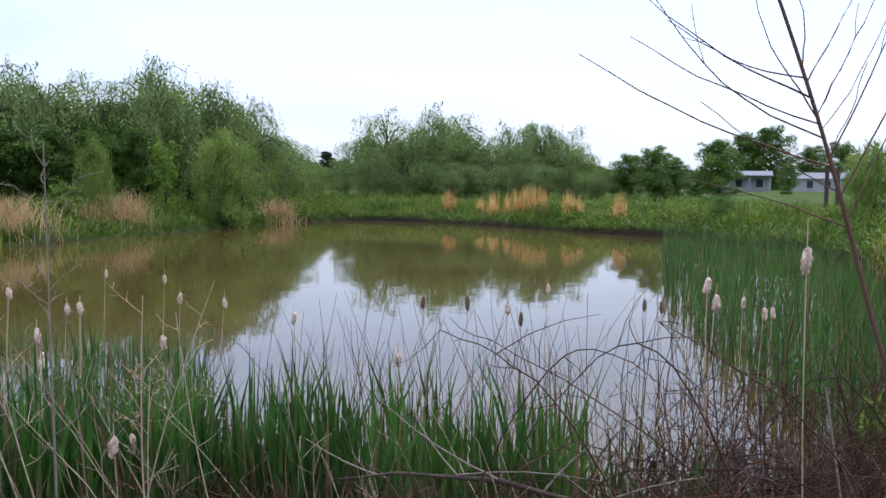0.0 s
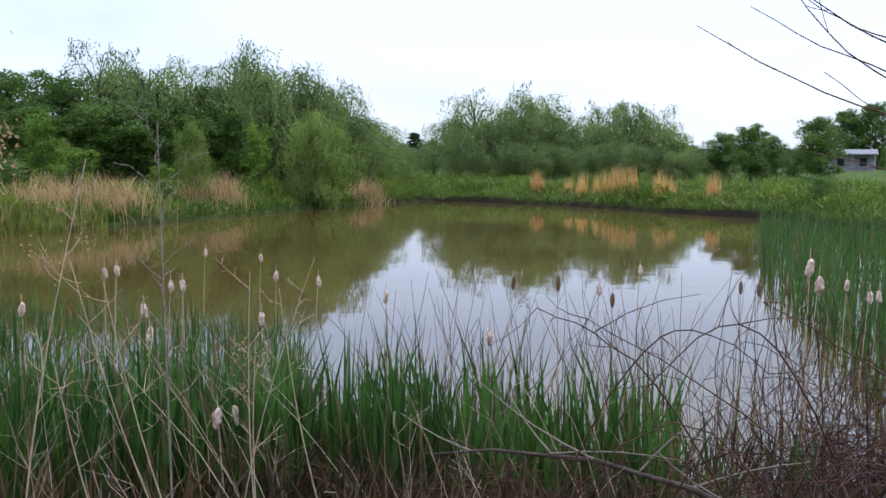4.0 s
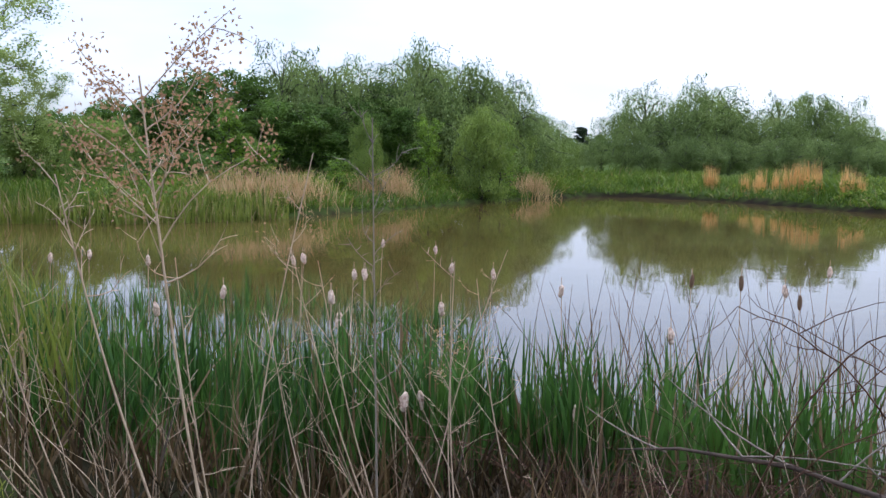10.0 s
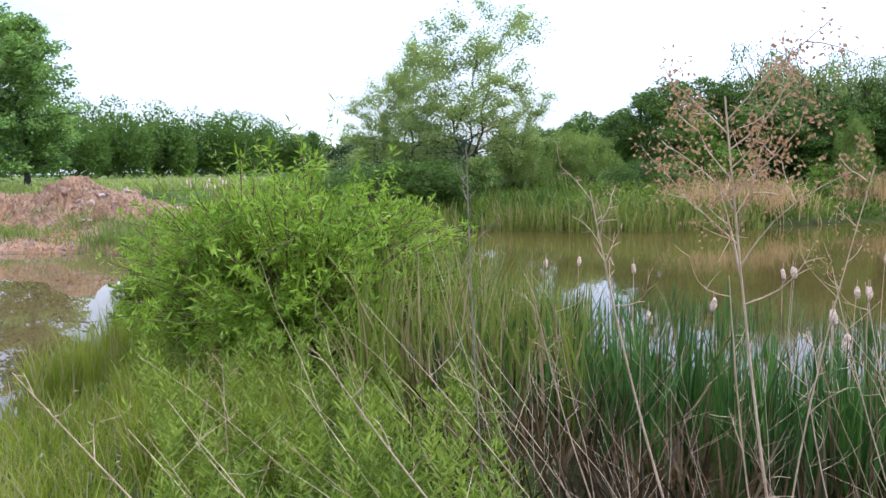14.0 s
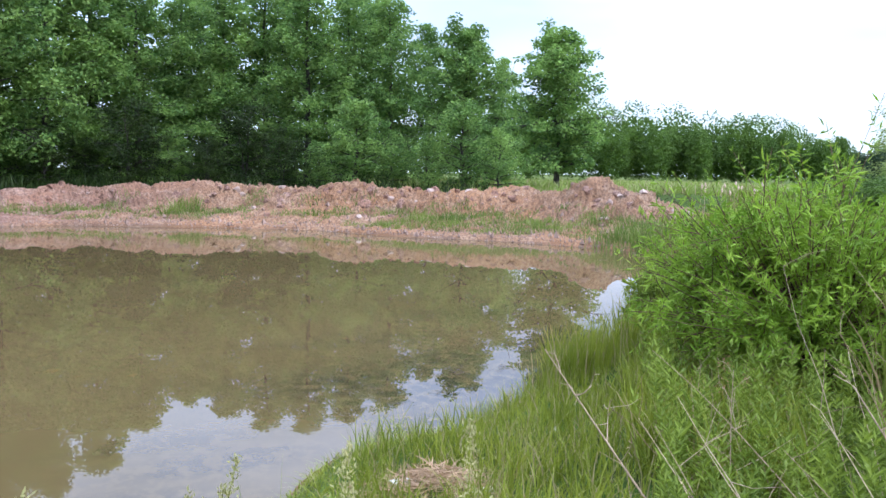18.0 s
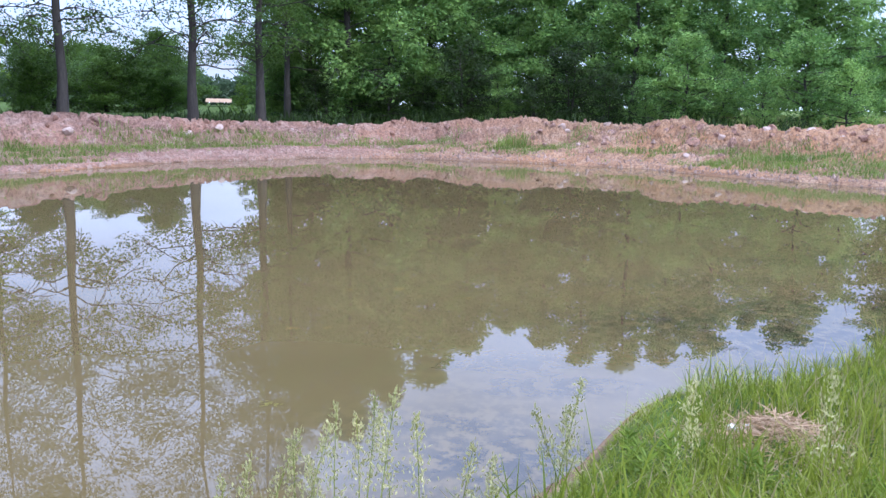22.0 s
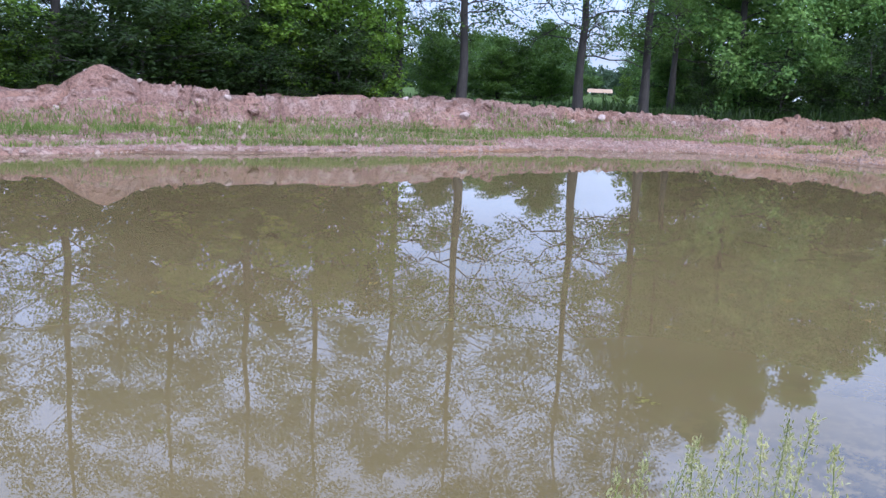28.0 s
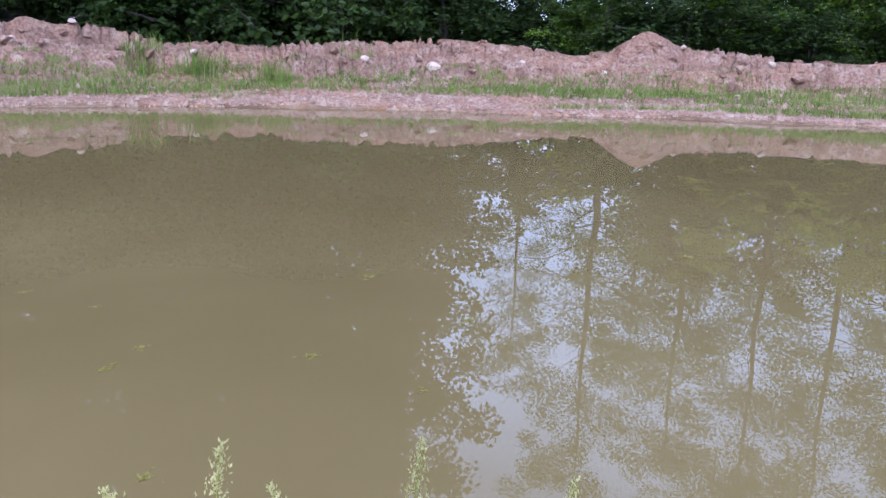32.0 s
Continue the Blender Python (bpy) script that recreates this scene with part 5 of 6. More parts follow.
for i in range(300):
    chunk = new("clay_chunk", CHUNKS[g.randrange(7)] if i % 3 else PALE_CHUNKS[i // 3 % 3])
    chunk.matrix_basis = chunk_pose() @ Matrix.Scale(1.0 if i % 3 else 0.85, 4)
    chunk.parent = bank_ob
rest = []
shapes = []
for me in CHUNKS:
    v = np.array([tuple(q.co) for q in me.vertices])
    shapes.append((v, np.array([tuple(q.vertices) for q in me.polygons])))
for i in range(750):
    v, f = shapes[g.randrange(7)]
    m = np.array(chunk_pose())
    rest.append((v @ m[:3, :3].T * 0.8 + m[:3, 3], f))
v, f = joined(rest)
more = part("clay_rubble", mesh_of("clay_rubble", v, f, M_SOIL, False), bank_ob)
tagged(more, kind="stuff")
g2 = np.random.default_rng(78)
n = 7000
az = g2.uniform(64, 205, n)
off = 4.8 * g2.uniform(0, 1, n) ** 2.4 + 0.02
x, y = polar(az, on(FAR_2, az) + off)
s = g2.uniform(0.015, 0.055, n) * np.where(g2.uniform(0, 1, n) < 0.06, 2.4, 1)
tet = np.array([(0, 0, 1.0), (0.95, 0, -0.3), (-0.5, 0.85, -0.3), (-0.5, -0.8, -0.3), (0.2, 0.2, -0.9)])
v = np.stack([x, y, shelf_z(x, y) + s * 0.2], 1)[:, None] + tet[None] * (s[:, None] * g2.uniform(0.6, 1.3, (n, 5)))[..., None]
f = np.arange(n)[:, None, None] * 5 + np.array([(0, 1, 2), (0, 2, 3), (0, 3, 1), (1, 4, 2), (2, 4, 3), (3, 4, 1)])[None]
tagged(new("pebbles", mesh_of("pebbles", v.reshape(-1, 3), f.reshape(-1, 3), M_CLOD, False)), "scattered pale pebbles and clay crumbs on the bare shelf", "pebbles", kind="stuff")

# ---- distant woods and fields ----
def far_wood(name, spans, size, per, material, label, seed):
    g = np.random.default_rng(seed)
    out = []
    for lo, hi, dist, el_lo, el_hi, n in spans:
        for k in range(n):
            q = (k + g.uniform(0, 1)) / n
            d = dist * g.uniform(0.95, 1.15)
            x, y = polar(lo + (hi - lo) * q, d)
            top = 2.0 + d * math.tan(radians(el_lo + (el_hi - el_lo) * q)) * g.uniform(0.62, 1.06)
            h = max(top - 1.0, 1.5)
            w = h * g.uniform(0.26, 0.4)
            u = unit(g.normal(size=(per, 3))) * g.uniform(0.55, 1.0, per)[:, None] ** 0.5
            c = np.array([x, y, 1.0 + h * 0.5]) + u * np.array([w, w, h * 0.52])
            c += 0.25 * w * np.stack([lattice(c[:, 2] * 0.9, c[:, 0], 61 + k), lattice(c[:, 2] * 0.9, c[:, 1], 62 + k), lattice(c[:, 0], c[:, 1], 63 + k)], 1)
            out.append(leaves(c, g.normal(size=(per, 3)) * np.array([1, 1, 0.6]), size * g.uniform(0.6, 1.3, per), size * 0.7, g, 0.25, 0.5))
            m = per // 4
            c = np.array([x, y, 1.0 + h * 0.48]) + unit(g.normal(size=(m, 3))) * g.uniform(0.2, 0.8, (m, 1)) * np.array([w, w, h * 0.5])
            out.append(leaves(c, g.normal(size=(m, 3)), size * 2.0, size * 1.6, g))
    stuff(name, out, material, label, "woods")


far_wood("far_wood", [(78, 66, 125, 5.6, 4.3, 22), (66, 60, 130, 4.3, 3.6, 12), (60, 56.3, 135, 3.6, 2.3, 8), (44, 34, 110, 3.3, 3.0, 12)], 0.34, 1800, M_BROAD, "mixed green wood beyond the hay field", 5)
far_wood("farthest_wood", [(58, 46, 260, 2.1, 2.0, 26), (46, -40, 280, 0.9, 1.0, 120), (130, 106, 270, 2.0, 1.8, 40), (215, 130, 130, 2, 2, 50)], 1.3, 300, M_FARHILL, "hazy far line of trees on the horizon", 6)

# ---- the shrub between the ponds ----
def leafy_shrub(name, label, n, rad, high, leaf, seed, long=0.10, wide=0.016, per=46, squash=1.0):
    """Many whippy shoots from one stool, each set with narrow leaves towards its end."""
    g = np.random.default_rng(seed)
    stems, at, way = [], [], []
    for k in range(n):
        u = unit(g.normal(size=3))
        u[2] = abs(u[2]) * g.choice([1, 1, 1, -0.35, -0.6])
        tip = u * np.array([rad, rad, high * 0.62]) * g.uniform(0.55, 1.04) + np.array([0, 0, high * 0.38])
        tip[2] = max(tip[2], 0.12)
        root = np.array([*(g.normal(size=2) * 0.12 * rad), 0.0])
        q = np.linspace(0, 1, 7)[:, None]
        mid = root * 0.4 + tip * 0.5 + np.array([0, 0, 0.18 * high])
        ln = (1 - q) ** 2 * root + 2 * q * (1 - q) * mid + q ** 2 * tip
        stems.append((ln, np.linspace(0.009, 0.002, 7)))
        d = unit(ln[-1] - ln[-3])
        for b in range(4):
            p = ln[g.integers(2, 6)] + g.normal(size=3) * 0.02
            e = p + (d * 0.6 + unit(g.normal(size=3)) * 0.7) * g.uniform(0.15, 0.42) * rad
            if b == 0:
                p, e = ln[3], ln[6]
            m = per // 2 if b else per
            t = g.uniform(0.1, 1.0, m)[:, None]
            at.append(p + (e - p) * t + g.normal(size=(m, 3)) * 0.012)
            way.append(unit(e - p) * 0.55 + unit(g.normal(size=(m, 3))) * 0.9)
            stems.append((np.array([p, (p + e) / 2 + g.normal(size=3) * 0.01, e]), np.array([0.004, 0.003, 0.0015])))
    at, way = np.concatenate(at), np.concatenate(way)
    lv = leaves(at, way, g.uniform(0.6, 1.2, len(at)) * long, g.uniform(0.7, 1.3, len(at)) * wide, g)
    ob = thing(name, 0, 0, 0, label, "shrub")
    v, f = tubes(stems, 4)
    tagged(part("stem_tangle", mesh_of("stem_tangle", v, f, M_SAPLING), ob), kind="stuff")
    part("crown", mesh_of("crown", *lv, leaf, False), ob)
    return ob


def stand(ob, az, r, turn=0.0, sx=1.0, sz=1.0, sink=0.0):
    x, y, z = foot(az, r)
    ob.matrix_basis = Matrix.Translation((x, y, z - sink)) @ Matrix.Rotation(turn, 4, "Z")
    ob.scale = (sx, sx, sz)
    return ob


stand(leafy_shrub("willow_shrub", "dense bright green narrow-leaved willow shrub between the ponds", 420, 1.38, 1.62, M_BUSH, 3, 0.085, 0.015, 54), 58.4, 7.0)
small_bush = stand(leafy_shrub("herb_bush", "bright green leafy bush in the brambles by the reeds", 50, 0.62, 0.85, M_FORB, 9, 0.10, 0.026), -28.6, 5.4, 0.4, 0.9, 0.85)
stand(copy_thing(small_bush, Matrix()), 67.0, 8.6, 1.2, 0.8, 0.8)
stand(copy_thing(small_bush, Matrix()), 50.2, 7.2, 2.2, 0.9, 1.1)

# ---- herbs and grass on the near bank ----
def herbs(n, lo, hi, near, far, high, seed):
    g = np.random.default_rng(seed)
    x, y = band(n, lo, hi, near, far, g)
    keep = depth_in(np.degrees(np.arctan2(-x, y)) % 360, np.hypot(x, y))[1] < -1.0
    x, y = x[keep], y[keep]
    n = len(x)
    z = land(x, y)
    at, way, stems = [], [], []
    for i in range(n):
        h = high * g.uniform(0.5, 1.1)
        lean = g.normal(size=2) * 0.12 * h
        m = int(16 + 22 * h / high)
        t = np.linspace(0.12, 1, m)[:, None]
        p = np.array([x[i], y[i], z[i]]) + np.hstack([lean * t ** 1.5, h * t])
        a = np.arange(m) * 2.4 + g.uniform(0, 6)
        at.append(p)
        way.append(np.stack([np.cos(a), np.sin(a), 0.35 + 0.9 * t[:, 0] ** 4 + 0 * a], 1))
        stems.append((np.array([[x[i], y[i], z[i] - 0.02], p[m // 2], p[-1]]), np.array([0.003, 0.0025, 0.001])))
    at, way = np.concatenate(at), np.concatenate(way)
    return leaves(at, way, g.uniform(0.04, 0.075, len(at)), g.uniform(0.009, 0.017, len(at)), g), tubes(stems, 3)


H1, T1 = herbs(300, 52, 67, 2.1, 5.2, 0.4, 31)
H2, T2 = herbs(45, 74, 90, 2.2, 4.2, 0.16, 32)
H3, T3 = herbs(170, 46, 56, 2.6, 5.2, 0.45, 33)
H4, T4 = herbs(190, 53, 68, 4.8, 6.7, 0.5, 34)
stuff("meadow_herbs", [H1, H2, H3, H4, T1, T2, T3, T4], M_FORB, "leafy green meadow herbs covering the near bank", "herbs")
x, y = band(9000, 44, 130, 1.2, 4.4, rng)
w1, w2 = depth_in(np.degrees(np.arctan2(-x, y)) % 360, np.hypot(x, y))
ok = (w2 < -0.85) & (np.hypot(x + 4.45, y - 0.72) > 0.2) & (lattice(x * 2.6, y * 2.6, 92) > 0.3)
x, y = x[ok], y[ok]
G3 = blades(x, y, land(x, y), rng.uniform(0.02, 0.13, len(x)) * (0.5 + lattice(x * 2.0, y * 2.0, 94)), rng.uniform(0.004, 0.009, len(x)), 0.2, rng, 0.6, 3)
x, y = band(5200, 130, 230, 1.0, 3.2, rng)
G4 = blades(x, y, land(x, y), rng.uniform(0.08, 0.22, len(x)), rng.uniform(0.004, 0.009, len(x)), 0.15, rng, 0.6, 3)
x, y = band(1500, 67, 74, ([67, 74], [7.5, 6.4]), ([67, 74], [12, 8.2]), rng)
G5 = blades(x, y, np.maximum(land(x, y), -0.05), rng.uniform(0.3, 0.6, len(x)), rng.uniform(0.006, 0.012, len(x)), 0.2, rng, 0.6, 3)
x, y = band(3600, 58, 69, ([58, 69], [4.2, 4.6]), ([58, 69], [9.5, 9.0]), rng)
G6 = blades(x, y, np.maximum(land(x, y), -0.05), rng.uniform(0.15, 0.5, len(x)), rng.uniform(0.006, 0.012, len(x)), 0.25, rng, 0.6, 3)
x, y = band(900, 84, 132, ([84, 132], [3.2, 2.7]), ([84, 132], [3.7, 3.1]), rng)
G7 = blades(x, y, np.maximum(land(x, y), -0.05), rng.uniform(0.12, 0.5, len(x)) * lattice(x * 2.2, y * 2.2, 95) * 1.5, rng.uniform(0.006, 0.012, len(x)), 0.2, rng, 0.6, 3)
x, y = band(1500, 70, 86, 0, 1, rng)
az = np.degrees(np.arctan2(-x, y))
x, y = polar(az, on(NEAR_2, az) - rng.uniform(0.0, 0.9, len(x)))
tuft = smooth(0.45, 0.8, lattice(x * 2.0, y * 2.0, 96))
x, y, tuft = x[tuft > 0.1], y[tuft > 0.1], tuft[tuft > 0.1]
G8 = blades(x, y, np.maximum(land(x, y), -0.05), rng.uniform(0.1, 0.5, len(x)) * tuft, rng.uniform(0.005, 0.010, len(x)), 0.15, rng, 0.6, 3)
x, y = band(5200, 62, 86, 2.4, 6.6, rng)
az = np.degrees(np.arctan2(-x, y))
ok = (depth_in(az, np.hypot(x, y))[1] < -0.55 - 0.35 * smooth(76, 82, az)) & (np.hypot(x + 4.45, y - 0.72) > 0.25) & (lattice(x * 1.7, y * 1.7, 99) > 0.25)
x, y = x[ok], y[ok]
G9 = blades(x, y, land(x, y), rng.uniform(0.08, 0.3, len(x)), rng.uniform(0.004, 0.009, len(x)), 0.16, rng, 0.6, 3)
stuff("near_grass", [G9, G3, G4, G5, G6, G7, G8], M_GRASS, "short bright green grass on the near bank", "grass")

# ---- dead reed litter and dry stems by the first pond ----
x, y = band(950, 14, 52, ([14, 52], [3.7, 3.8]), ([14, 52], [5.7, 5.8]), rng)
D1 = blades(x, y, np.maximum(land(x, y), -0.05), rng.uniform(0.15, 0.65, len(x)), rng.uniform(0.008, 0.022, len(x)), 0.3, rng, 0.3, 3)
x, y = band(1500, -14, 16, 3.4, 5.2, rng)
D2 = blades(x, y, np.maximum(land(x, y), -0.05), rng.uniform(0.1, 0.55, len(x)), rng.uniform(0.006, 0.016, len(x)), 0.25, rng, 0.3, 3)
x, y = band(900, -14, 48, 5.2, 9.0, rng)
D3 = blades(x, y, np.minimum(land(x, y), 0), rng.uniform(0.5, 1.15, len(x)), rng.uniform(0.006, 0.012, len(x)), 0.35, rng, 0.4, 3)
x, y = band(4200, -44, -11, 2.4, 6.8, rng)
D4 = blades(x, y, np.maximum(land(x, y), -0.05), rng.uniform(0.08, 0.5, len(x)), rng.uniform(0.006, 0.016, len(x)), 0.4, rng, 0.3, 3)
# dead litter whose colour also holds the shade below the canes
stuff("leaf_litter", [D4], M_LITTER, "brown dead leaves and stalks under the brambles, colour darkened for shade", "leaf litter")
x, y = band(1200, -8, 26, 4.6, 6.0, rng)
D5 = blades(x, y, np.minimum(land(x, y), 0), rng.uniform(0.2, 0.75, len(x)), rng.uniform(0.008, 0.02, len(x)), 0.18, rng, 0.3, 3)
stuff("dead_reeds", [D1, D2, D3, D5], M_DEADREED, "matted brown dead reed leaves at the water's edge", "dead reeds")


def dry_stems(n, lo, hi, near, far, h_lo, h_hi, thick, g, lean=-0.35, twigs=2):
    """Thin dry stalks with a few side twigs, most leaning the same way."""
    out = []
    for k in range(n):
        az, r = g.uniform(lo, hi), g.uniform(near, far)
        x, y = polar(az, r)
        z = max(float(land(x, y)), -0.1)
        h = g.uniform(h_lo, h_hi)
        a = math.radians(az)
        tilt = (lean + g.normal() * 0.22) * h
        d = np.array([math.cos(a) * tilt + g.normal() * 0.06, math.sin(a) * tilt + g.normal() * 0.06, h])
        q = np.linspace(0, 1, 6)[:, None]
        p = np.array([x, y, z]) + d * q ** np.array([1.25, 1.25, 1.0]) + g.normal(size=(6, 3)) * 0.006
        out.append((p, np.linspace(thick, thick * 0.35, 6)))
        for _ in range(twigs):
            b = p[g.integers(3, 6)]
            e = b + np.array([g.normal() * 0.1, g.normal() * 0.1, g.uniform(0.05, 0.22)])
            out.append((np.array([b, (b + e) / 2 + g.normal(size=3) * 0.01, e]), np.array([thick * 0.4, thick * 0.35, thick * 0.2])))
    return tubes(out, 4)


g = np.random.default_rng(41)
stuff("dry_stems", [dry_stems(30, 10, 56, 2.8, 4.8, 0.5, 1.15, 0.0026, g), dry_stems(16, -8, 12, 3.2, 5.0, 0.4, 0.9, 0.0026, g), dry_stems(40, 40, 66, 2.4, 4.4, 0.3, 0.8, 0.003, g, -0.6), dry_stems(24, 37, 53, 3.9, 5.2, 0.35, 0.8, 0.0028, g, -0.12, 0), dry_stems(26, -2, 40, 2.6, 4.6, 0.4, 1.0, 0.0019, g, -0.15, 4)],
      M_STALK, "thin dry pinkish weed stems leaning over the reeds", "dry stems")


stuff("reed_stalks", [dry_stems(210, -14, 12, 5.0, 8.2, 0.5, 1.25, 0.0038, g, 0.0, 0), dry_stems(70, 12, 48, 5.0, 8.8, 0.6, 1.2, 0.0036, g, 0.0, 0), dry_stems(120, -34, -10, 5.0, 9.0, 0.6, 1.2, 0.005, g, 0.1, 0)], M_REEDSTALK, "upright brown dead reed stalks standing in the shallows", "reed stalks")


def brambles(n, lo, hi, near, far, g, high=0.95):
    """A tangle of arching canes."""
    out = []
    for k in range(n):
        x, y = polar(g.uniform(lo, hi), g.uniform(near, far))
        z = max(float(land(x, y)), 0.0)
        a, L, h = g.uniform(0, 6.28), g.uniform(0.4, 1.3), g.uniform(0.15, high)
        q = np.linspace(0, 1, 8)
        p = np.stack([x + np.cos(a) * L * q, y + np.sin(a) * L * q * 0.6, z + h * np.sin(np.pi * (0.05 + q * g.uniform(0.5, 0.95)))], 1)
        p += np.cumsum(g.normal(size=(8, 3)) * 0.012, 0)
        th = g.uniform(0.0018, 0.004)
        out.append((p, np.linspace(th, th * 0.4, 8)))
        for _ in range(3):
            b = p[g.integers(1, 7)]
            e = b + g.normal(size=3) * np.array([0.12, 0.12, 0.1]) + np.array([0, 0, 0.06])
            out.append((np.array([b, (b + e) / 2 + g.normal(size=3) * 0.015, e]), np.array([th * 0.6, th * 0.5, th * 0.3])))
    return tubes(out, 4)


stuff("bramble_tangle", [brambles(170, -38, -10, 2.6, 4.8, g, 0.85), brambles(420, -42, -11, 2.5, 5.0, g, 0.5), brambles(330, -40, -14, 4.4, 7.6, g, 0.75), brambles(110, -10, 12, 3.4, 4.6, g, 0.4)], M_BRAMBLE, "dense tangle of red-brown leafless bramble canes", "brambles")


# ---- single plants ----
def down_to_ground(b, t):
    """The root of a stalk that runs from tip t through b."""
    b, t = np.array(b), np.array(t)
    gz = max(float(land(b[0], b[1])), 0.05)
    k = (b[2] - gz) / max(t[2] - b[2], 0.15)
    return b + (b - t) * min(k, 1.6) * np.array([0.55, 0.55, 0]) - np.array([0, 0, b[2] - gz])


def arc(root, tip, bow, k=9):
    """A gently bowed line; bow: sideways swing as a share of its length."""
    root, tip = np.array(root, float), np.array(tip, float)
    q = np.linspace(0, 1, k)[:, None]
    side = unit(np.cross(tip - root, [0.0, 0.9, 0.3]))
    return root + (tip - root) * q + side * np.sin(np.pi * q) * bow * np.linalg.norm(tip - root)


def weed_stalk(b, t, thick, twigs, reach, seeds, material, label, seed, bow=0.02, low=0.55, seedy=0.7):
    """A dead weed: woody stem, rising side twigs, and tufts of seed heads."""
    g = np.random.default_rng(seed)
    root = down_to_ground(b, t)
    ob = thing("dead_weed", *root, label, "dead weed", "dead weeds on the near bank")
    ln = arc((0, 0, -0.03), np.array(t) - root, bow, 11)
    part("stem", mesh_of("stem", *tubes([(ln, np.linspace(thick, thick * 0.4, 11))], 6), material), ob)
    H = np.linalg.norm(ln[-1])
    tips = []
    for k in range(twigs):
        q = low + (0.98 - low) * (k + g.uniform(0, 0.8)) / twigs
        p = np.array([np.interp(q, np.linspace(0, 1, 11), ln[:, c]) for c in range(3)])
        a = k * 2.4 + g.uniform(-0.6, 0.6)
        L = reach * g.uniform(0.6, 1.15) * (1.25 - 0.6 * q)
        e = p + np.array([np.cos(a) * 0.85, np.sin(a) * 0.5, 0.75]) * L
        tw = arc(p, e, g.normal() * 0.10, 6)
        lines = [(tw, np.linspace(thick * 0.42, thick * 0.15, 6))]
        for _ in range(4):
            s0 = tw[g.integers(2, 6)]
            s1 = s0 + (unit(e - p) * 0.5 + g.normal(size=3) * 0.5) * L * 0.35
            lines.append((arc(s0, s1, 0.05, 4), np.linspace(thick * 0.26, thick * 0.14, 4)))
            tips += [s1, (s0 + s1) / 2] if q > seedy else []
        tips += [tw[-1], tw[-2]] if q > seedy else []
        twig = part("twig", mesh_of("twig", *tubes(lines[:1], 4), material), ob)
        tagged(part("spray", mesh_of("spray", *tubes(lines[1:], 4), material), twig), kind="stuff")
    if seeds and tips:
        tips = np.array(tips)
        c = np.repeat(tips, seeds, 0) + g.normal(size=(len(tips) * seeds, 3)) * 0.018
        lv = leaves(c, g.normal(size=c.shape), g.uniform(0.006, 0.014, len(c)), g.uniform(0.004, 0.008, len(c)), g)
        tagged(part("seed_tuft", mesh_of("seed_tuft", *lv, M_SEED, False), ob, "withered russet seed heads"), kind="stuff")
    return ob


weed_stalk((-1.036, 1.68, 1.384), (-1.2, 1.66, 2.15), 0.0044, 14, 0.29, 13, M_STALK, "tall dead weed with a spreading russet crown", 1, 0.02, 0.76, 0.78)
weed_stalk((-2.11, 2.91, 0.78), (-2.36, 2.72, 1.93), 0.006, 8, 0.24, 4, M_STALK, "pinkish dead weed with a brush of rising twigs", 2, 0.02, 0.7, 0.9)
weed_stalk((-1.17, 2.77, 1.03), (-1.19, 2.78, 2.12), 0.0045, 16, 0.17, 0, M_GREYTWIG, "grey dead weed with upright bare twigs", 3, 0.0, 0.5)
weed_stalk((-2.88, 2.64, 1.08), (-2.91, 2.61, 2.12), 0.005, 9, 0.2, 2, M_GREYTWIG, "slender grey dead weed with bare twigs", 4, 0.01, 0.55, 0.9)
for k, (b, t) in enumerate([((-2.26, 2.67, 0.81), (-2.45, 2.51, 1.52)), ((-1.23, 2.91, 0.97), (-1.49, 2.80, 1.70)), ((-2.37, 2.01, 0.99), (-2.62, 1.69, 1.41)), ((-3.83, 1.97, 0.82), (-3.84, 1.96, 1.17)), ((-3.05, 1.39, 0.85), (-3.22, 0.92, 1.41)),
                            ((-1.33, 2.14, 1.21), (-1.42, 2.07, 1.75)), ((-1.02, 3.18, 0.84), (-1.04, 3.17, 1.39)), ((-1.18, 2.90, 0.93), (-1.39, 2.80, 1.66)), ((-1.49, 2.97, 0.88), (-1.62, 2.90, 1.37)), ((1.48, 2.97, 1.00), (1.44, 2.99, 1.31)),
                            ((-0.88, 2.80, 1.05), (-0.92, 2.79, 1.68)), ((-0.84, 3.23, 1.31), (-0.96, 3.19, 1.57)), ((-1.40, 2.40, 1.09), (-1.24, 2.47, 2.01)), ((-1.13, 3.57, 1.15), (-0.95, 3.61, 1.63))]):
    weed_stalk(b, t, 0.0055 if k in (2, 4) else 0.0034, 5, 0.17, 0 if k % 3 else 3, M_STALK, "thin pinkish dead weed leaning over the reeds", 20 + k, 0.03)

# the bare sapling
sap = thing("bare_sapling", 0.96, 1.42, float(land(0.96, 1.42)), "leaning bare sapling with whippy leafless branches", "sapling")
o = np.array(sap.location)
# the stem bends upright towards its top
stem_low, stem_mid, stem_top = np.array((0, 0, -0.03)), np.array((0.49, 1.43, 1.846)) - o, np.array((0.335, 1.43, 2.30)) - o
stem = np.concatenate([arc(stem_low, stem_mid, -0.004, 13)[:-1], arc(stem_mid, stem_top, -0.014, 9)])
part("stem", mesh_of("stem", *tubes([(stem, np.linspace(0.0055, 0.0019, 21))], 8), M_SAPLING), sap)
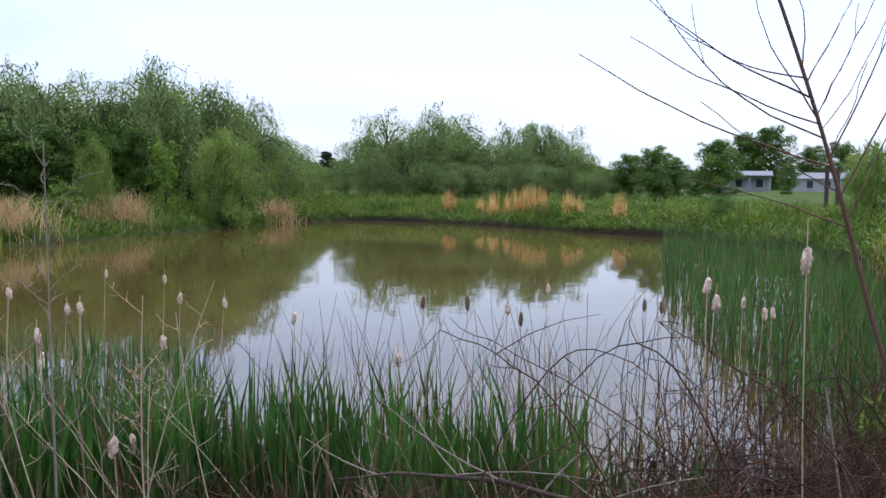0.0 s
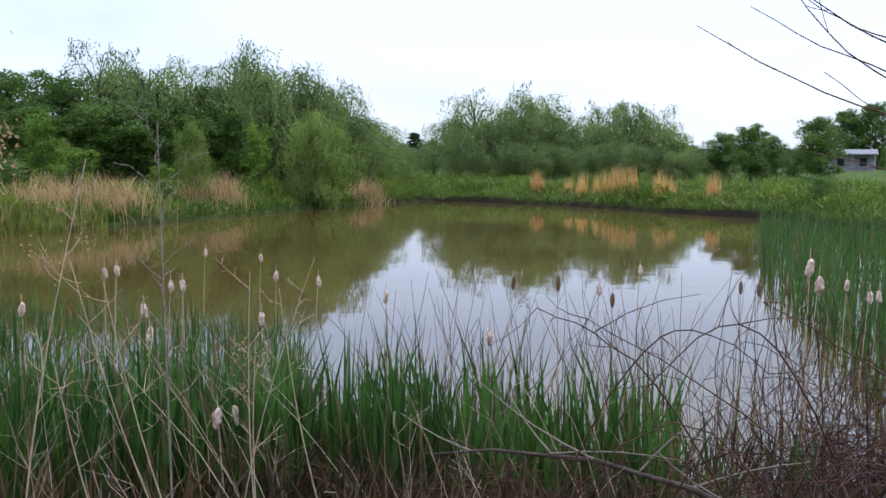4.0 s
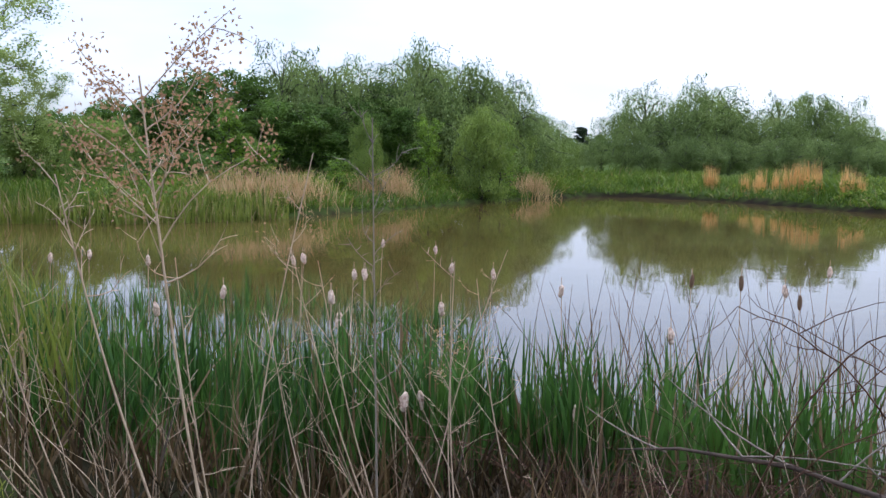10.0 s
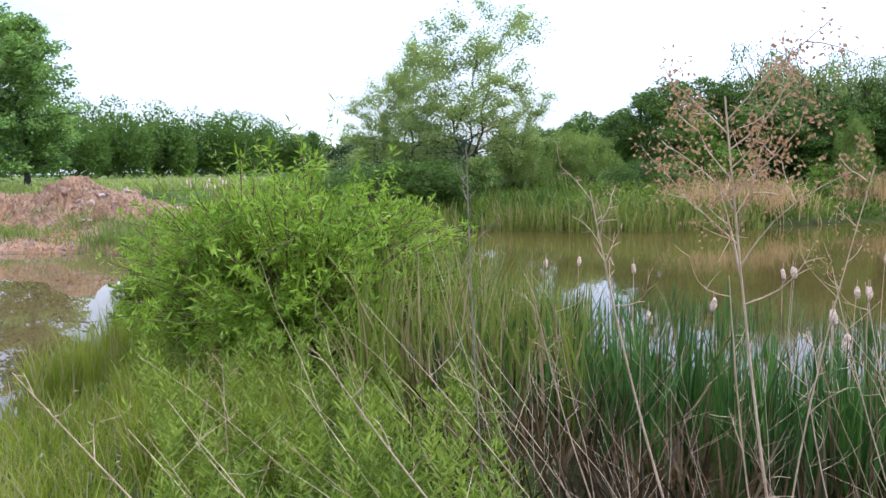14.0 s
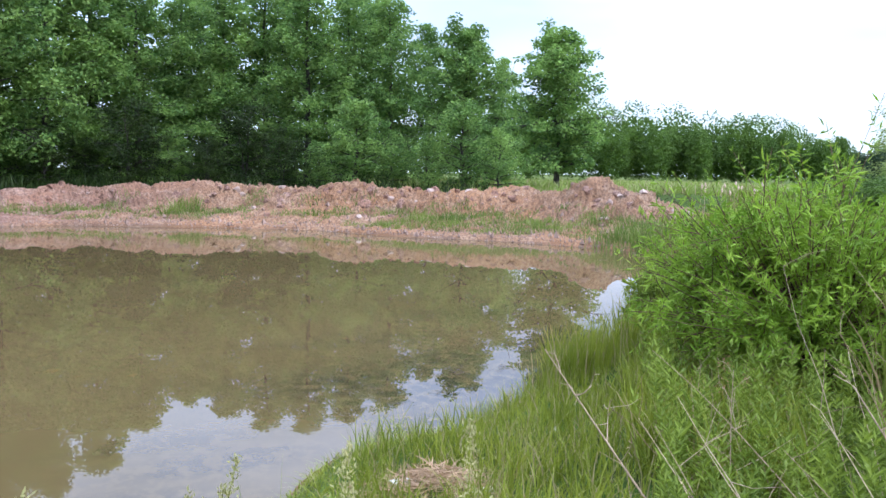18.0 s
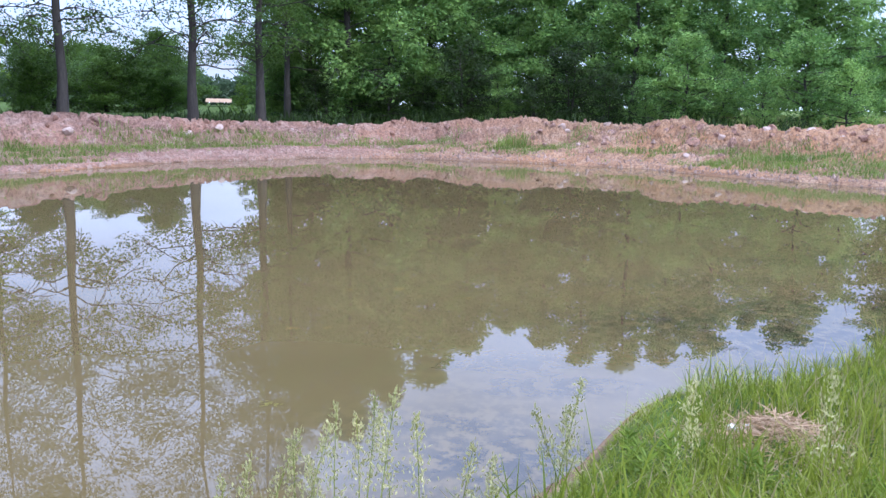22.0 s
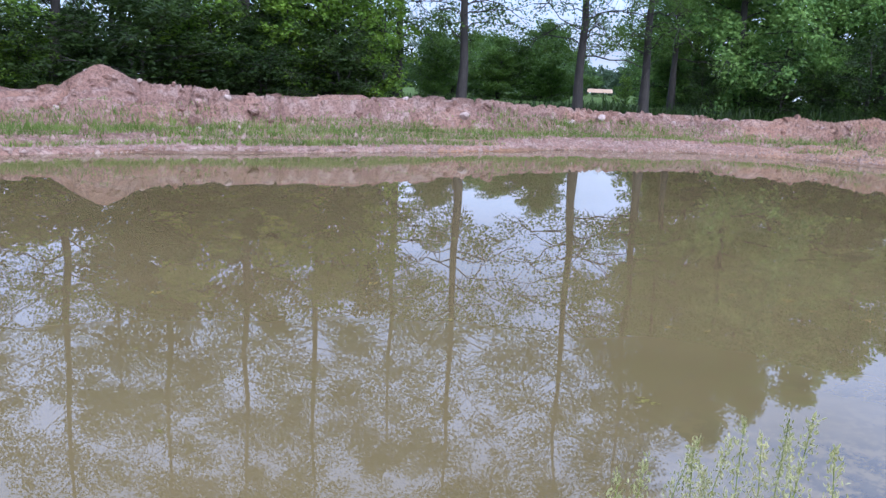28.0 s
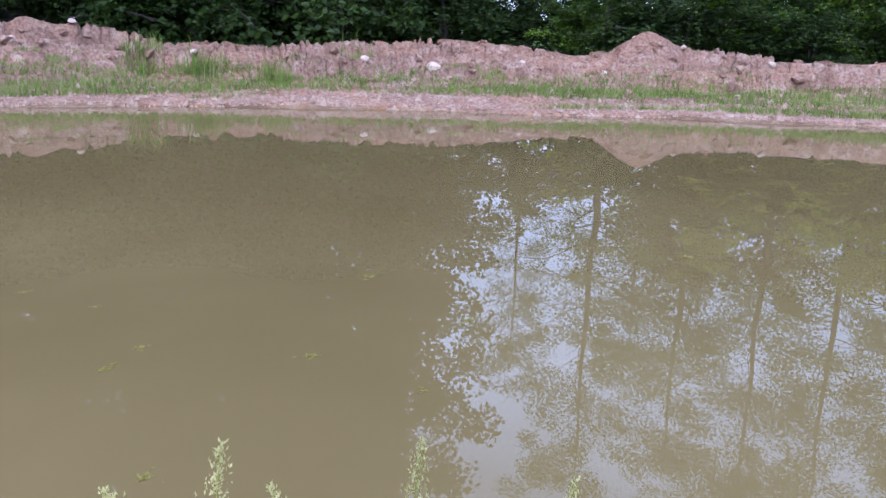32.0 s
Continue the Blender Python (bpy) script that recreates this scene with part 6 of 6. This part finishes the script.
# height of each fork, the tip of the branch, its bow, its thickness
for zf, (tx, tz), bow, th in [(1.960, (0.26, 2.02), -0.028, 0.0016), (2.003, (0.27, 2.111), 0.036, 0.0011), (2.033, (0.12, 2.170), 0.038, 0.0017), (2.068, (0.21, 2.239), 0.094, 0.0016), (2.085, (0.19, 2.190), 0.039, 0.0014), (2.116, (0.21, 2.233), 0.036, 0.0017), (2.140, (0.22, 2.206), 0.074, 0.0014), (2.089, (0.33, 2.241), 0.055, 0.0014),
                              (2.151, (0.39, 2.236), -0.072, 0.0013), (2.134, (0.45, 2.240), -0.002, 0.0014), (2.096, (0.48, 2.246), -0.005, 0.0016), (2.078, (0.48, 2.209), -0.029, 0.0008), (2.043, (0.52, 2.254), -0.020, 0.0016), (2.044, (0.47, 2.161), -0.008, 0.0008), (1.998, (0.58, 2.262), 0.003, 0.0017), (1.969, (0.59, 2.214), 0.037, 0.0013)]:
    p = np.array([np.interp(zf - o[2], stem[:, 2], stem[:, c]) for c in range(3)])
    br = arc(p, np.array((tx, 1.43, tz)) - o, bow, 9)
    g = np.random.default_rng(int(zf * 1000))
    br[1:] += np.cumsum(g.normal(size=(8, 3)) * 0.0012, 0)
    th *= 0.8
    branch = part("branch", mesh_of("branch", *tubes([(br, np.linspace(th, 0.0005, 9))], 5), M_SAPLING), sap)
    if th > 0.0012:
        e = br[5] + (br[-1] - br[5]) * 0.6 + g.normal(size=3) * 0.018
        part("twig", mesh_of("twig", *tubes([(arc(br[5], e, 0.03, 5), np.linspace(th * 0.4, 0.0004, 5))], 5), M_SAPLING), branch)

# arching bramble canes that stand out
for k, (a, b, h) in enumerate([((1.05, 2.78, 0.55), (1.40, 2.58, 1.6), 0.42), ((-0.05, 3.70, 0.5), (0.80, 3.69, 1.2), 0.45), ((0.75, 3.05, 0.5), (-0.05, 3.16, 1.50), 0.25), ((1.05, 3.15, 0.5), (0.25, 3.35, 1.15), 0.62), ((1.40, 2.60, 0.6), (0.55, 2.92, 1.62), 0.2), ((0.90, 3.22, 0.5), (0.85, 3.25, 1.53), 0.05), ((1.2, 3.1, 0.6), (0.10, 3.36, 1.44), 0.12)]):
    cane = thing("bramble_cane", *a, "arching red-brown leafless bramble cane", "bramble", "bramble canes")
    q = np.linspace(0, 1, 14)[:, None]
    ln = (np.array(b) - np.array(a)) * q + np.array([0, 0, 1.0]) * np.sin(np.pi * q) * h
    ln += np.cumsum(np.random.default_rng(k).normal(size=(14, 3)) * 0.006, 0)
    part("stem", mesh_of("stem", *tubes([(ln, np.linspace(0.0045, 0.0016, 14))], 5), M_BRAMBLE), cane)
    g = np.random.default_rng(60 + k)
    for _ in range(7):
        p = ln[g.integers(3, 14)]
        e = p + g.normal(size=3) * 0.11 + np.array([0, 0, 0.05])
        part("twig", mesh_of("twig", *tubes([(arc(p, e, 0.08, 4), np.linspace(0.002, 0.0008, 4))], 4), M_BRAMBLE), cane)

# fallen branch and broken sticks
log = thing("fallen_branch", -0.42, 3.9, 0.7, "dark brown crooked fallen branch lying across the dead reeds", "branch")
ln = np.array([(-0.1, 0, 0.06), (0.15, -0.01, 0.095), (0.4, -0.04, 0.09), (0.58, -0.1, 0.1), (0.75, -0.15, 0.07), (0.92, -0.29, 0.075), (1.1, -0.4, 0.03), (1.3, -0.5, 0.0), (1.5, -0.62, -0.1), (1.8, -0.75, -0.3)])
part("bough", mesh_of("bough", *tubes([(ln, np.array([0.004, 0.007, 0.009, 0.012, 0.010, 0.013, 0.012, 0.015, 0.017, 0.02]))], 8), M_ROT), log)
for a, b in [((0.4, -0.04, 0.1), (0.2, 0.1, 0.35)), ((0.75, -0.15, 0.08), (1.0, -0.1, 0.3)), ((0.1, 0, 0.07), (-0.25, 0.05, 0.22)), ((0.58, -0.1, 0.1), (0.1, -0.12, 0.42)), ((0.92, -0.29, 0.07), (1.35, -0.3, 0.2)), ((0.4, -0.04, 0.1), (0.95, -0.25, 0.16)), ((1.1, -0.4, 0.04), (0.75, -0.5, 0.3))]:
    part("side_twig", mesh_of("side_twig", *tubes([(arc(a, b, 0.05, 5), np.linspace(0.005, 0.002, 5))], 5), M_GREYTWIG), log)
for a, b, th in [((1.40, 3.02, 0.45), (1.43, 3.01, 1.30), 0.006), ((1.52, 2.86, 0.45), (1.39, 2.92, 1.31), 0.005), ((1.32, 3.06, 0.45), (1.17, 3.14, 1.36), 0.004)]:
    st = thing("broken_stick", *a, "pale weathered broken stick standing in the brambles", "stick", "broken sticks")
    ln = arc((0, 0, 0), np.array(b) - np.array(a), 0.01, 6)
    part("shaft", mesh_of("shaft", *tubes([(ln, np.linspace(th, th * 0.8, 6))], 6), M_GREYTWIG), st)


# ---- cattails with heads ----
def head_mesh(seed, burst):
    """A ripe cattail spike; burst ones are lumpy with white fluff."""
    g = random.Random(seed)
    bm = bmesh.new()
    bmesh.ops.create_icosphere(bm, subdivisions=3, radius=1.0)
    off = g.uniform(0, 50)
    for v in bm.verts:
        z = v.co.z
        n = noise.fractal(Vector((v.co.x * 2.0 + off, v.co.y * 2.0, z * 3.4)), 0.8, 2.0, 3)
        k = 1 + (0.8 * n if burst else 0.05 * n)
        v.co = Vector((v.co.x * 0.021 * k, v.co.y * 0.021 * k, z * (0.058 if burst else 0.07)))
        if burst and z < 0:
            v.co.x += 0.012 * g.uniform(-1, 1) * -z
    me = bpy.data.meshes.new("seed_head")
    bm.to_mesh(me)
    bm.free()
    me.materials.append(M_FLUFF if burst else M_SPIKE)
    for p in me.polygons:
        p.use_smooth = True
    return me


HEADS = [head_mesh(i, True) for i in range(5)] + [head_mesh(9, False)]
TOPS = [(-4.35, 10.77, 0.85), (-3.45, 10.26, 0.85), (-2.76, 8.70, 0.85), (-2.24, 8.41, 0.85), (-3.15, 6.62, 0.85), (-2.67, 5.73, 0.85), (-3.42, 7.95, 0.85), (-4.58, 8.93, 0.85), (-1.42, 7.57, 0.85), (-0.37, 8.61, 0.85), (0.95, 9.80, 0.85), (0.42, 8.25, 0.85),
        (-1.68, 4.65, 0.66), (-0.85, 4.88, 0.60), (-0.42, 5.96, 0.85), (-2.12, 6.38, 0.85), (1.52, 5.73, 1.38), (1.54, 5.60, 1.29), (2.79, 8.90, 0.85), (2.83, 8.20, 0.85), (0.95, 2.79, 1.80), (5.28, 9.92, 0.86), (2.71, 8.08, 0.86)]
TOPS_MORE = [(-6.99, 7.75, 0.88), (-6.82, 8.15, 0.88), (-5.89, 7.94, 0.88), (-9.40, 7.97, 1.08), (-4.02, 5.51, 0.88), (-3.99, 6.36, 0.88), (-3.41, 7.69, 0.88), (-4.46, 8.47, 0.88), (-1.73, 4.53, 0.68), (-9.94, 7.29, 1.37), (-9.56, 7.77, 1.28), (-4.47, 8.75, 0.86), (-3.10, 6.53, 0.86), (-3.37, 7.86, 0.86)]
g = random.Random(8)
for k in range(14):
    a, r = g.uniform(60.5, 64.5), g.uniform(20, 24)
    x, y = polar(a, r)
    TOPS_MORE.append((float(x), float(y), 1.75 + g.uniform(-0.1, 0.12)))
for k, (x, y, z) in enumerate(TOPS + TOPS_MORE):
    gz = min(float(land(x, y)), 0.5)
    cat = thing("cattail", x, y, gz, "ripe cattail with a burst pale fluffy seed head", "cattail", "cattails with seed heads")
    h = z - gz
    lean = np.array([g.uniform(-0.08, 0.08), g.uniform(-0.08, 0.08), 0])
    ln = arc(-lean, (0, 0, h + 0.12), 0.01, 6)
    part("stalk", mesh_of("stalk", *tubes([(ln, np.linspace(0.006, 0.003, 6) * (0.5 if y < 4 else 1))], 5), M_STALK), cat)
    hd = part("seed_head", HEADS[g.randrange(5)] if k != 9 else HEADS[5], cat, "burst cream-coloured fluff")
    hd.location, hd.rotation_euler = (0, 0, h), (g.uniform(-0.15, 0.15), g.uniform(-0.15, 0.15), g.uniform(0, 6))
    if z > 1.5 and y < 4:
        hd.scale = (0.62, 0.62, 0.7)
for x, y, z in [(0.55, 8.3, 0.75), (1.9, 9.3, 0.75), (2.1, 9.4, 0.72), (2.35, 9.3, 0.75), (2.6, 9.5, 0.73), (0.05, 7.9, 0.95)]:
    cat = thing("cattail", x, y, -0.3, "cattail with a narrow dark brown seed spike", "cattail", "cattails with seed heads")
    part("stalk", mesh_of("stalk", *tubes([(arc((0.03, 0, 0), (0, 0, z + 0.45), 0.01, 6), np.linspace(0.006, 0.003, 6))], 5), M_STALK), cat)
    part("seed_head", HEADS[5], cat, "dark brown spike").location = (0, 0, z + 0.3)

# ---- flowering grasses on the shore of the second pond ----
SEEDY = [(-2.92, -1.33, 0.71), (-3.21, -1.16, 0.79), (-3.25, -1.06, 0.81), (-3.28, -0.97, 0.84), (-3.31, -0.89, 0.84), (-3.41, -0.32, 0.87), (-3.42, -0.20, 0.88), (-3.42, -0.15, 0.99), (-3.15, -0.67, 0.59), (-3.00, -1.27, 0.75), (-3.05, -1.13, 0.82),
         (-3.09, -0.98, 0.94), (-3.12, -0.85, 0.97), (-3.14, -0.78, 1.00), (-3.15, -0.71, 0.91), (-0.36, -3.17, 0.54), (-0.53, -3.15, 0.35), (-1.07, -3.02, 0.52), (-1.58, -2.78, 0.41), (0.04, -3.18, 0.41), (-3.44, 0.25, 1.02), (-3.37, 0.69, 1.12), (-3.36, -1.2, 0.62), (-3.45, -0.55, 0.7), (-3.3, -0.45, 0.72)]
for k, (x, y, z) in enumerate(SEEDY):
    g = np.random.default_rng(200 + k)
    root = np.array([x * 0.94 + g.normal() * 0.09, y * 0.94 + g.normal() * 0.09])
    gz = float(land(*root))
    sg = thing("flowering_grass", root[0], root[1], gz, "flowering grass stem with a pale green seed panicle", "grass stem", "flowering grasses on the shore")
    ln = arc((0, 0, -0.02), (x - root[0], y - root[1], z - gz), g.normal() * 0.08, 9)
    part("stem", mesh_of("stem", *tubes([(ln, np.linspace(0.003, 0.0014, 9))], 4), M_GRASS), sg)
    n = 170
    t = g.uniform(0.58, 1.0, n)
    c = np.stack([np.interp(t, np.linspace(0, 1, 9), ln[:, i]) for i in range(3)], 1) + g.normal(size=(n, 3)) * (0.021 * (1.15 - t) / 0.4)[:, None]
    lv = leaves(c, g.normal(size=(n, 3)) * 0.5 + np.array([0, 0, 1]), g.uniform(0.014, 0.026, n), g.uniform(0.006, 0.010, n), g)
    part("panicle", mesh_of("panicle", *lv, M_PANICLE, False), sg)

# ---- floating mats, stones, straw heap ----
def mat_mesh(seed, material, n, big=1.0):
    """A loose raft of flat flecks at the water surface."""
    g = np.random.default_rng(seed)
    arm = g.uniform(-1, 1, (6, 2))
    c = arm[g.integers(0, 6, n)] * g.uniform(0, 1, (n, 1)) + g.normal(size=(n, 2)) * 0.16
    at = np.column_stack([c, g.uniform(0.003, 0.02, n)])
    a = g.uniform(0, 6.28, n)
    L, W = g.uniform(0.05, 0.26, n) * big, g.uniform(0.03, 0.12, n) * big * big
    d, e = np.stack([np.cos(a), np.sin(a), 0 * a], 1), np.stack([-np.sin(a), np.cos(a), 0 * a], 1)
    v = np.stack([at - d * L[:, None], at + e * W[:, None], at + d * L[:, None], at - e * W[:, None]], 1)
    v[:, :, 2] = at[:, None, 2] * 0.4 + 0.002 + g.normal(size=(n, 4)) * 0.0008
    return mesh_of("algae_mat", v.reshape(-1, 3), np.arange(4 * n).reshape(-1, 4), material)


PALE_MATS = [mat_mesh(i, M_ALGAE, 26) for i in range(4)]
DARK_MATS = [mat_mesh(i + 10, M_ALGAE_DARK, 90, 0.5) for i in range(4)]
g = random.Random(12)
for x, y in [(0.7, -7.1), (0.2, -6.6), (-0.1, -5.7), (0.1, -5.4), (-1.1, -5.3), (-2.8, -8.8), (-3.1, -4.2), (-0.1, -4.0), (-1.9, -6.9), (-5.0, -6.9), (-9.0, -2.1), (-7.5, -2.6), (-7.4, -2.9), (-5.5, -2.3), (-9.0, -1.6), (-11.5, -0.5), (-12.6, 1.4), (-9.3, -2.4), (-9.1, -2.9), (-10.7, 0.6),
             (-1.6, -4.6), (-3.9, -5.6), (-6.2, -4.4), (-4.3, -4.2), (-2.3, -5.7), (-6.8, -5.8), (-8.2, -4.6)]:
    m = tagged(new("algae_patch", PALE_MATS[g.randrange(4)]), "small yellowish patch of algae floating on the pond", "algae", "floating algae patches")
    s = g.uniform(0.03, 0.075) * (1 + math.hypot(x, y) * 0.06)
    m.matrix_basis = Matrix.Translation((x, y, 0.0)) @ Matrix.Rotation(g.uniform(0, 6.28), 4, "Z") @ Matrix.Diagonal((s * 1.3, s * 0.8, 0.5, 1))
for x, y in [(-8.6, 0.3), (-8.3, 0.7), (-9.3, 1.2), (-8.8, 1.6), (-8.0, 1.4), (-9.0, 2.2), (-7.7, 0.9), (-10.0, 3.0), (-8.6, 2.8)]:
    m = tagged(new("algae_mat", DARK_MATS[g.randrange(4)]), "dark drifting mat of algae at the water surface", "algae", kind="stuff")
    s = g.uniform(0.08, 0.16)
    m.matrix_basis = Matrix.Translation((x, y, 0.0)) @ Matrix.Rotation(g.uniform(0, 6.28), 4, "Z") @ Matrix.Diagonal((s * 1.8, s * 1.1, 0.4, 1))

for k, (x, y, s) in enumerate([(-4.62, 0.62, 0.028), (-4.58, 0.54, 0.036), (-4.36, 0.98, 0.03), (-4.40, 0.92, 0.022), (-5.2, 2.6, 0.02), (-5.3, 1.6, 0.018)]):
    st = tagged(new("white_stone", lump_mesh(40 + k, M_STONE)), "small white stone lying in the shore grass", "stone", "white stones in the grass")
    st.matrix_basis = Matrix.Translation((x, y, float(land(x, y)) + s * 0.6)) @ Matrix.Diagonal((s * 1.3, s * 1.5, s * 1.2, 1))
hx, hy = -4.45, 0.72
g = np.random.default_rng(90)
n = 1300
q = g.normal(size=(n, 2)) * 0.18
z = land(hx + q[:, 0], hy + q[:, 1]) + 0.14 * np.exp(-(q ** 2).sum(1) / 0.04) * g.uniform(0.2, 1, n) + 0.01
way = g.normal(size=(n, 3)) * np.array([1, 1, 0.22])
lv = leaves(np.column_stack([hx + q[:, 0], hy + q[:, 1], z]), way, g.uniform(0.05, 0.13, n), g.uniform(0.005, 0.010, n), g)
tagged(new("straw_heap", mesh_of("straw_heap", *lv, M_HEAP, False)), "low heap of dead brown grass cuttings by white stones", "straw heap", kind="stuff")

# ---- houses and posts beyond the first pond ----
def house(az, dist, w, d, h, roof, label, posts=0):
    x, y, z = foot(az, dist)
    ob = thing("house", x, y, z, label, "house")
    ob.rotation_euler = (0, 0, radians(az))

    def box(name, cx, cy, cz, sx, sy, sz, mat):
        bm = bmesh.new()
        bmesh.ops.create_cube(bm, size=1.0, matrix=Matrix.Translation((cx, cy, cz)) @ Matrix.Diagonal((sx, sy, sz, 1)))
        me = bpy.data.meshes.new(name)
        bm.to_mesh(me)
        bm.free()
        me.materials.append(mat)
        return part(name, me, ob)

    box("wall", 0, 0, h / 2 - 0.2, w, d, h + 0.4, M_WALL)
    e = 0.35
    v = np.array([(-w / 2 - e, -d / 2 - e, h), (w / 2 + e, -d / 2 - e, h), (w / 2 + e, d / 2 + e, h), (-w / 2 - e, d / 2 + e, h), (-w / 2 - e, 0, h + roof), (w / 2 + e, 0, h + roof)])
    part("roof", mesh_of("roof", v, [np.array([(0, 1, 5, 4), (2, 3, 4, 5), (3, 2, 1, 0)]), np.array([(0, 4, 3), (1, 2, 5)])], M_ROOF, False), ob)
    n = max(2, int(w / 2.2))
    for k in range(n):
        cx = -w / 2 + (k + 0.5) * w / n
        frame_ob = box("window", cx, -d / 2 - 0.02, h * 0.55, 1.0, 0.08, 1.2, M_WALL)
        box("pane", cx, -d / 2 - 0.04, h * 0.55, 0.8, 0.06, 1.0, M_GLASS).parent = frame_ob
    for k in range(posts):
        box("porch_post", -w / 2 + k * w / (posts - 1), -d / 2 - 1.4, h / 2, 0.14, 0.14, h, M_WALL)
    if posts:
        box("porch_roof", 0, -d / 2 - 0.8, h + 0.05, w + 0.4, 1.7, 0.12, M_ROOF)


house(-17.6, 120, 7.5, 5, 2.0, 0.7, "small pale shed with a porch behind the trees", 4)
house(-22.2, 135, 9, 6, 1.8, 0.9, "long low white house with a grey roof behind the trees")
house(29.3, 75, 3.5, 4, 2.6, 0.6, "white house wall glimpsed between the bank trees")
house(7.7, 110, 4, 4, 2.4, 0.7, "small white house far behind the willows")
for az, d in [(-23.1, 40), (-22.5, 41), (-24.2, 40)]:
    x, y, z = foot(az, d)
    po = thing("fence_post", x, y, z, "weathered wooden post in the tall grass", "post", "fence posts")
    bm = bmesh.new()
    bmesh.ops.create_cone(bm, cap_ends=True, segments=8, radius1=0.1, radius2=0.085, depth=1.9, matrix=Matrix.Translation((0, 0, 0.85)))
    me = bpy.data.meshes.new("post")
    bm.to_mesh(me)
    bm.free()
    me.materials.append(M_ROT)
    part("shaft", me, po)
# stubble strip seen between the trunks
x, y = polar(np.array([115.6, 117.2, 117.2, 115.6]), np.array([150, 150, 210, 210]))
tagged(new("stubble_field", mesh_of("stubble_field", np.stack([x, y, np.array([2.05, 2.05, 2.95, 2.95])], 1), np.array([(0, 1, 2, 3)]), M_BALE)), "tan stubble strip of a far field", "field", kind="structure")
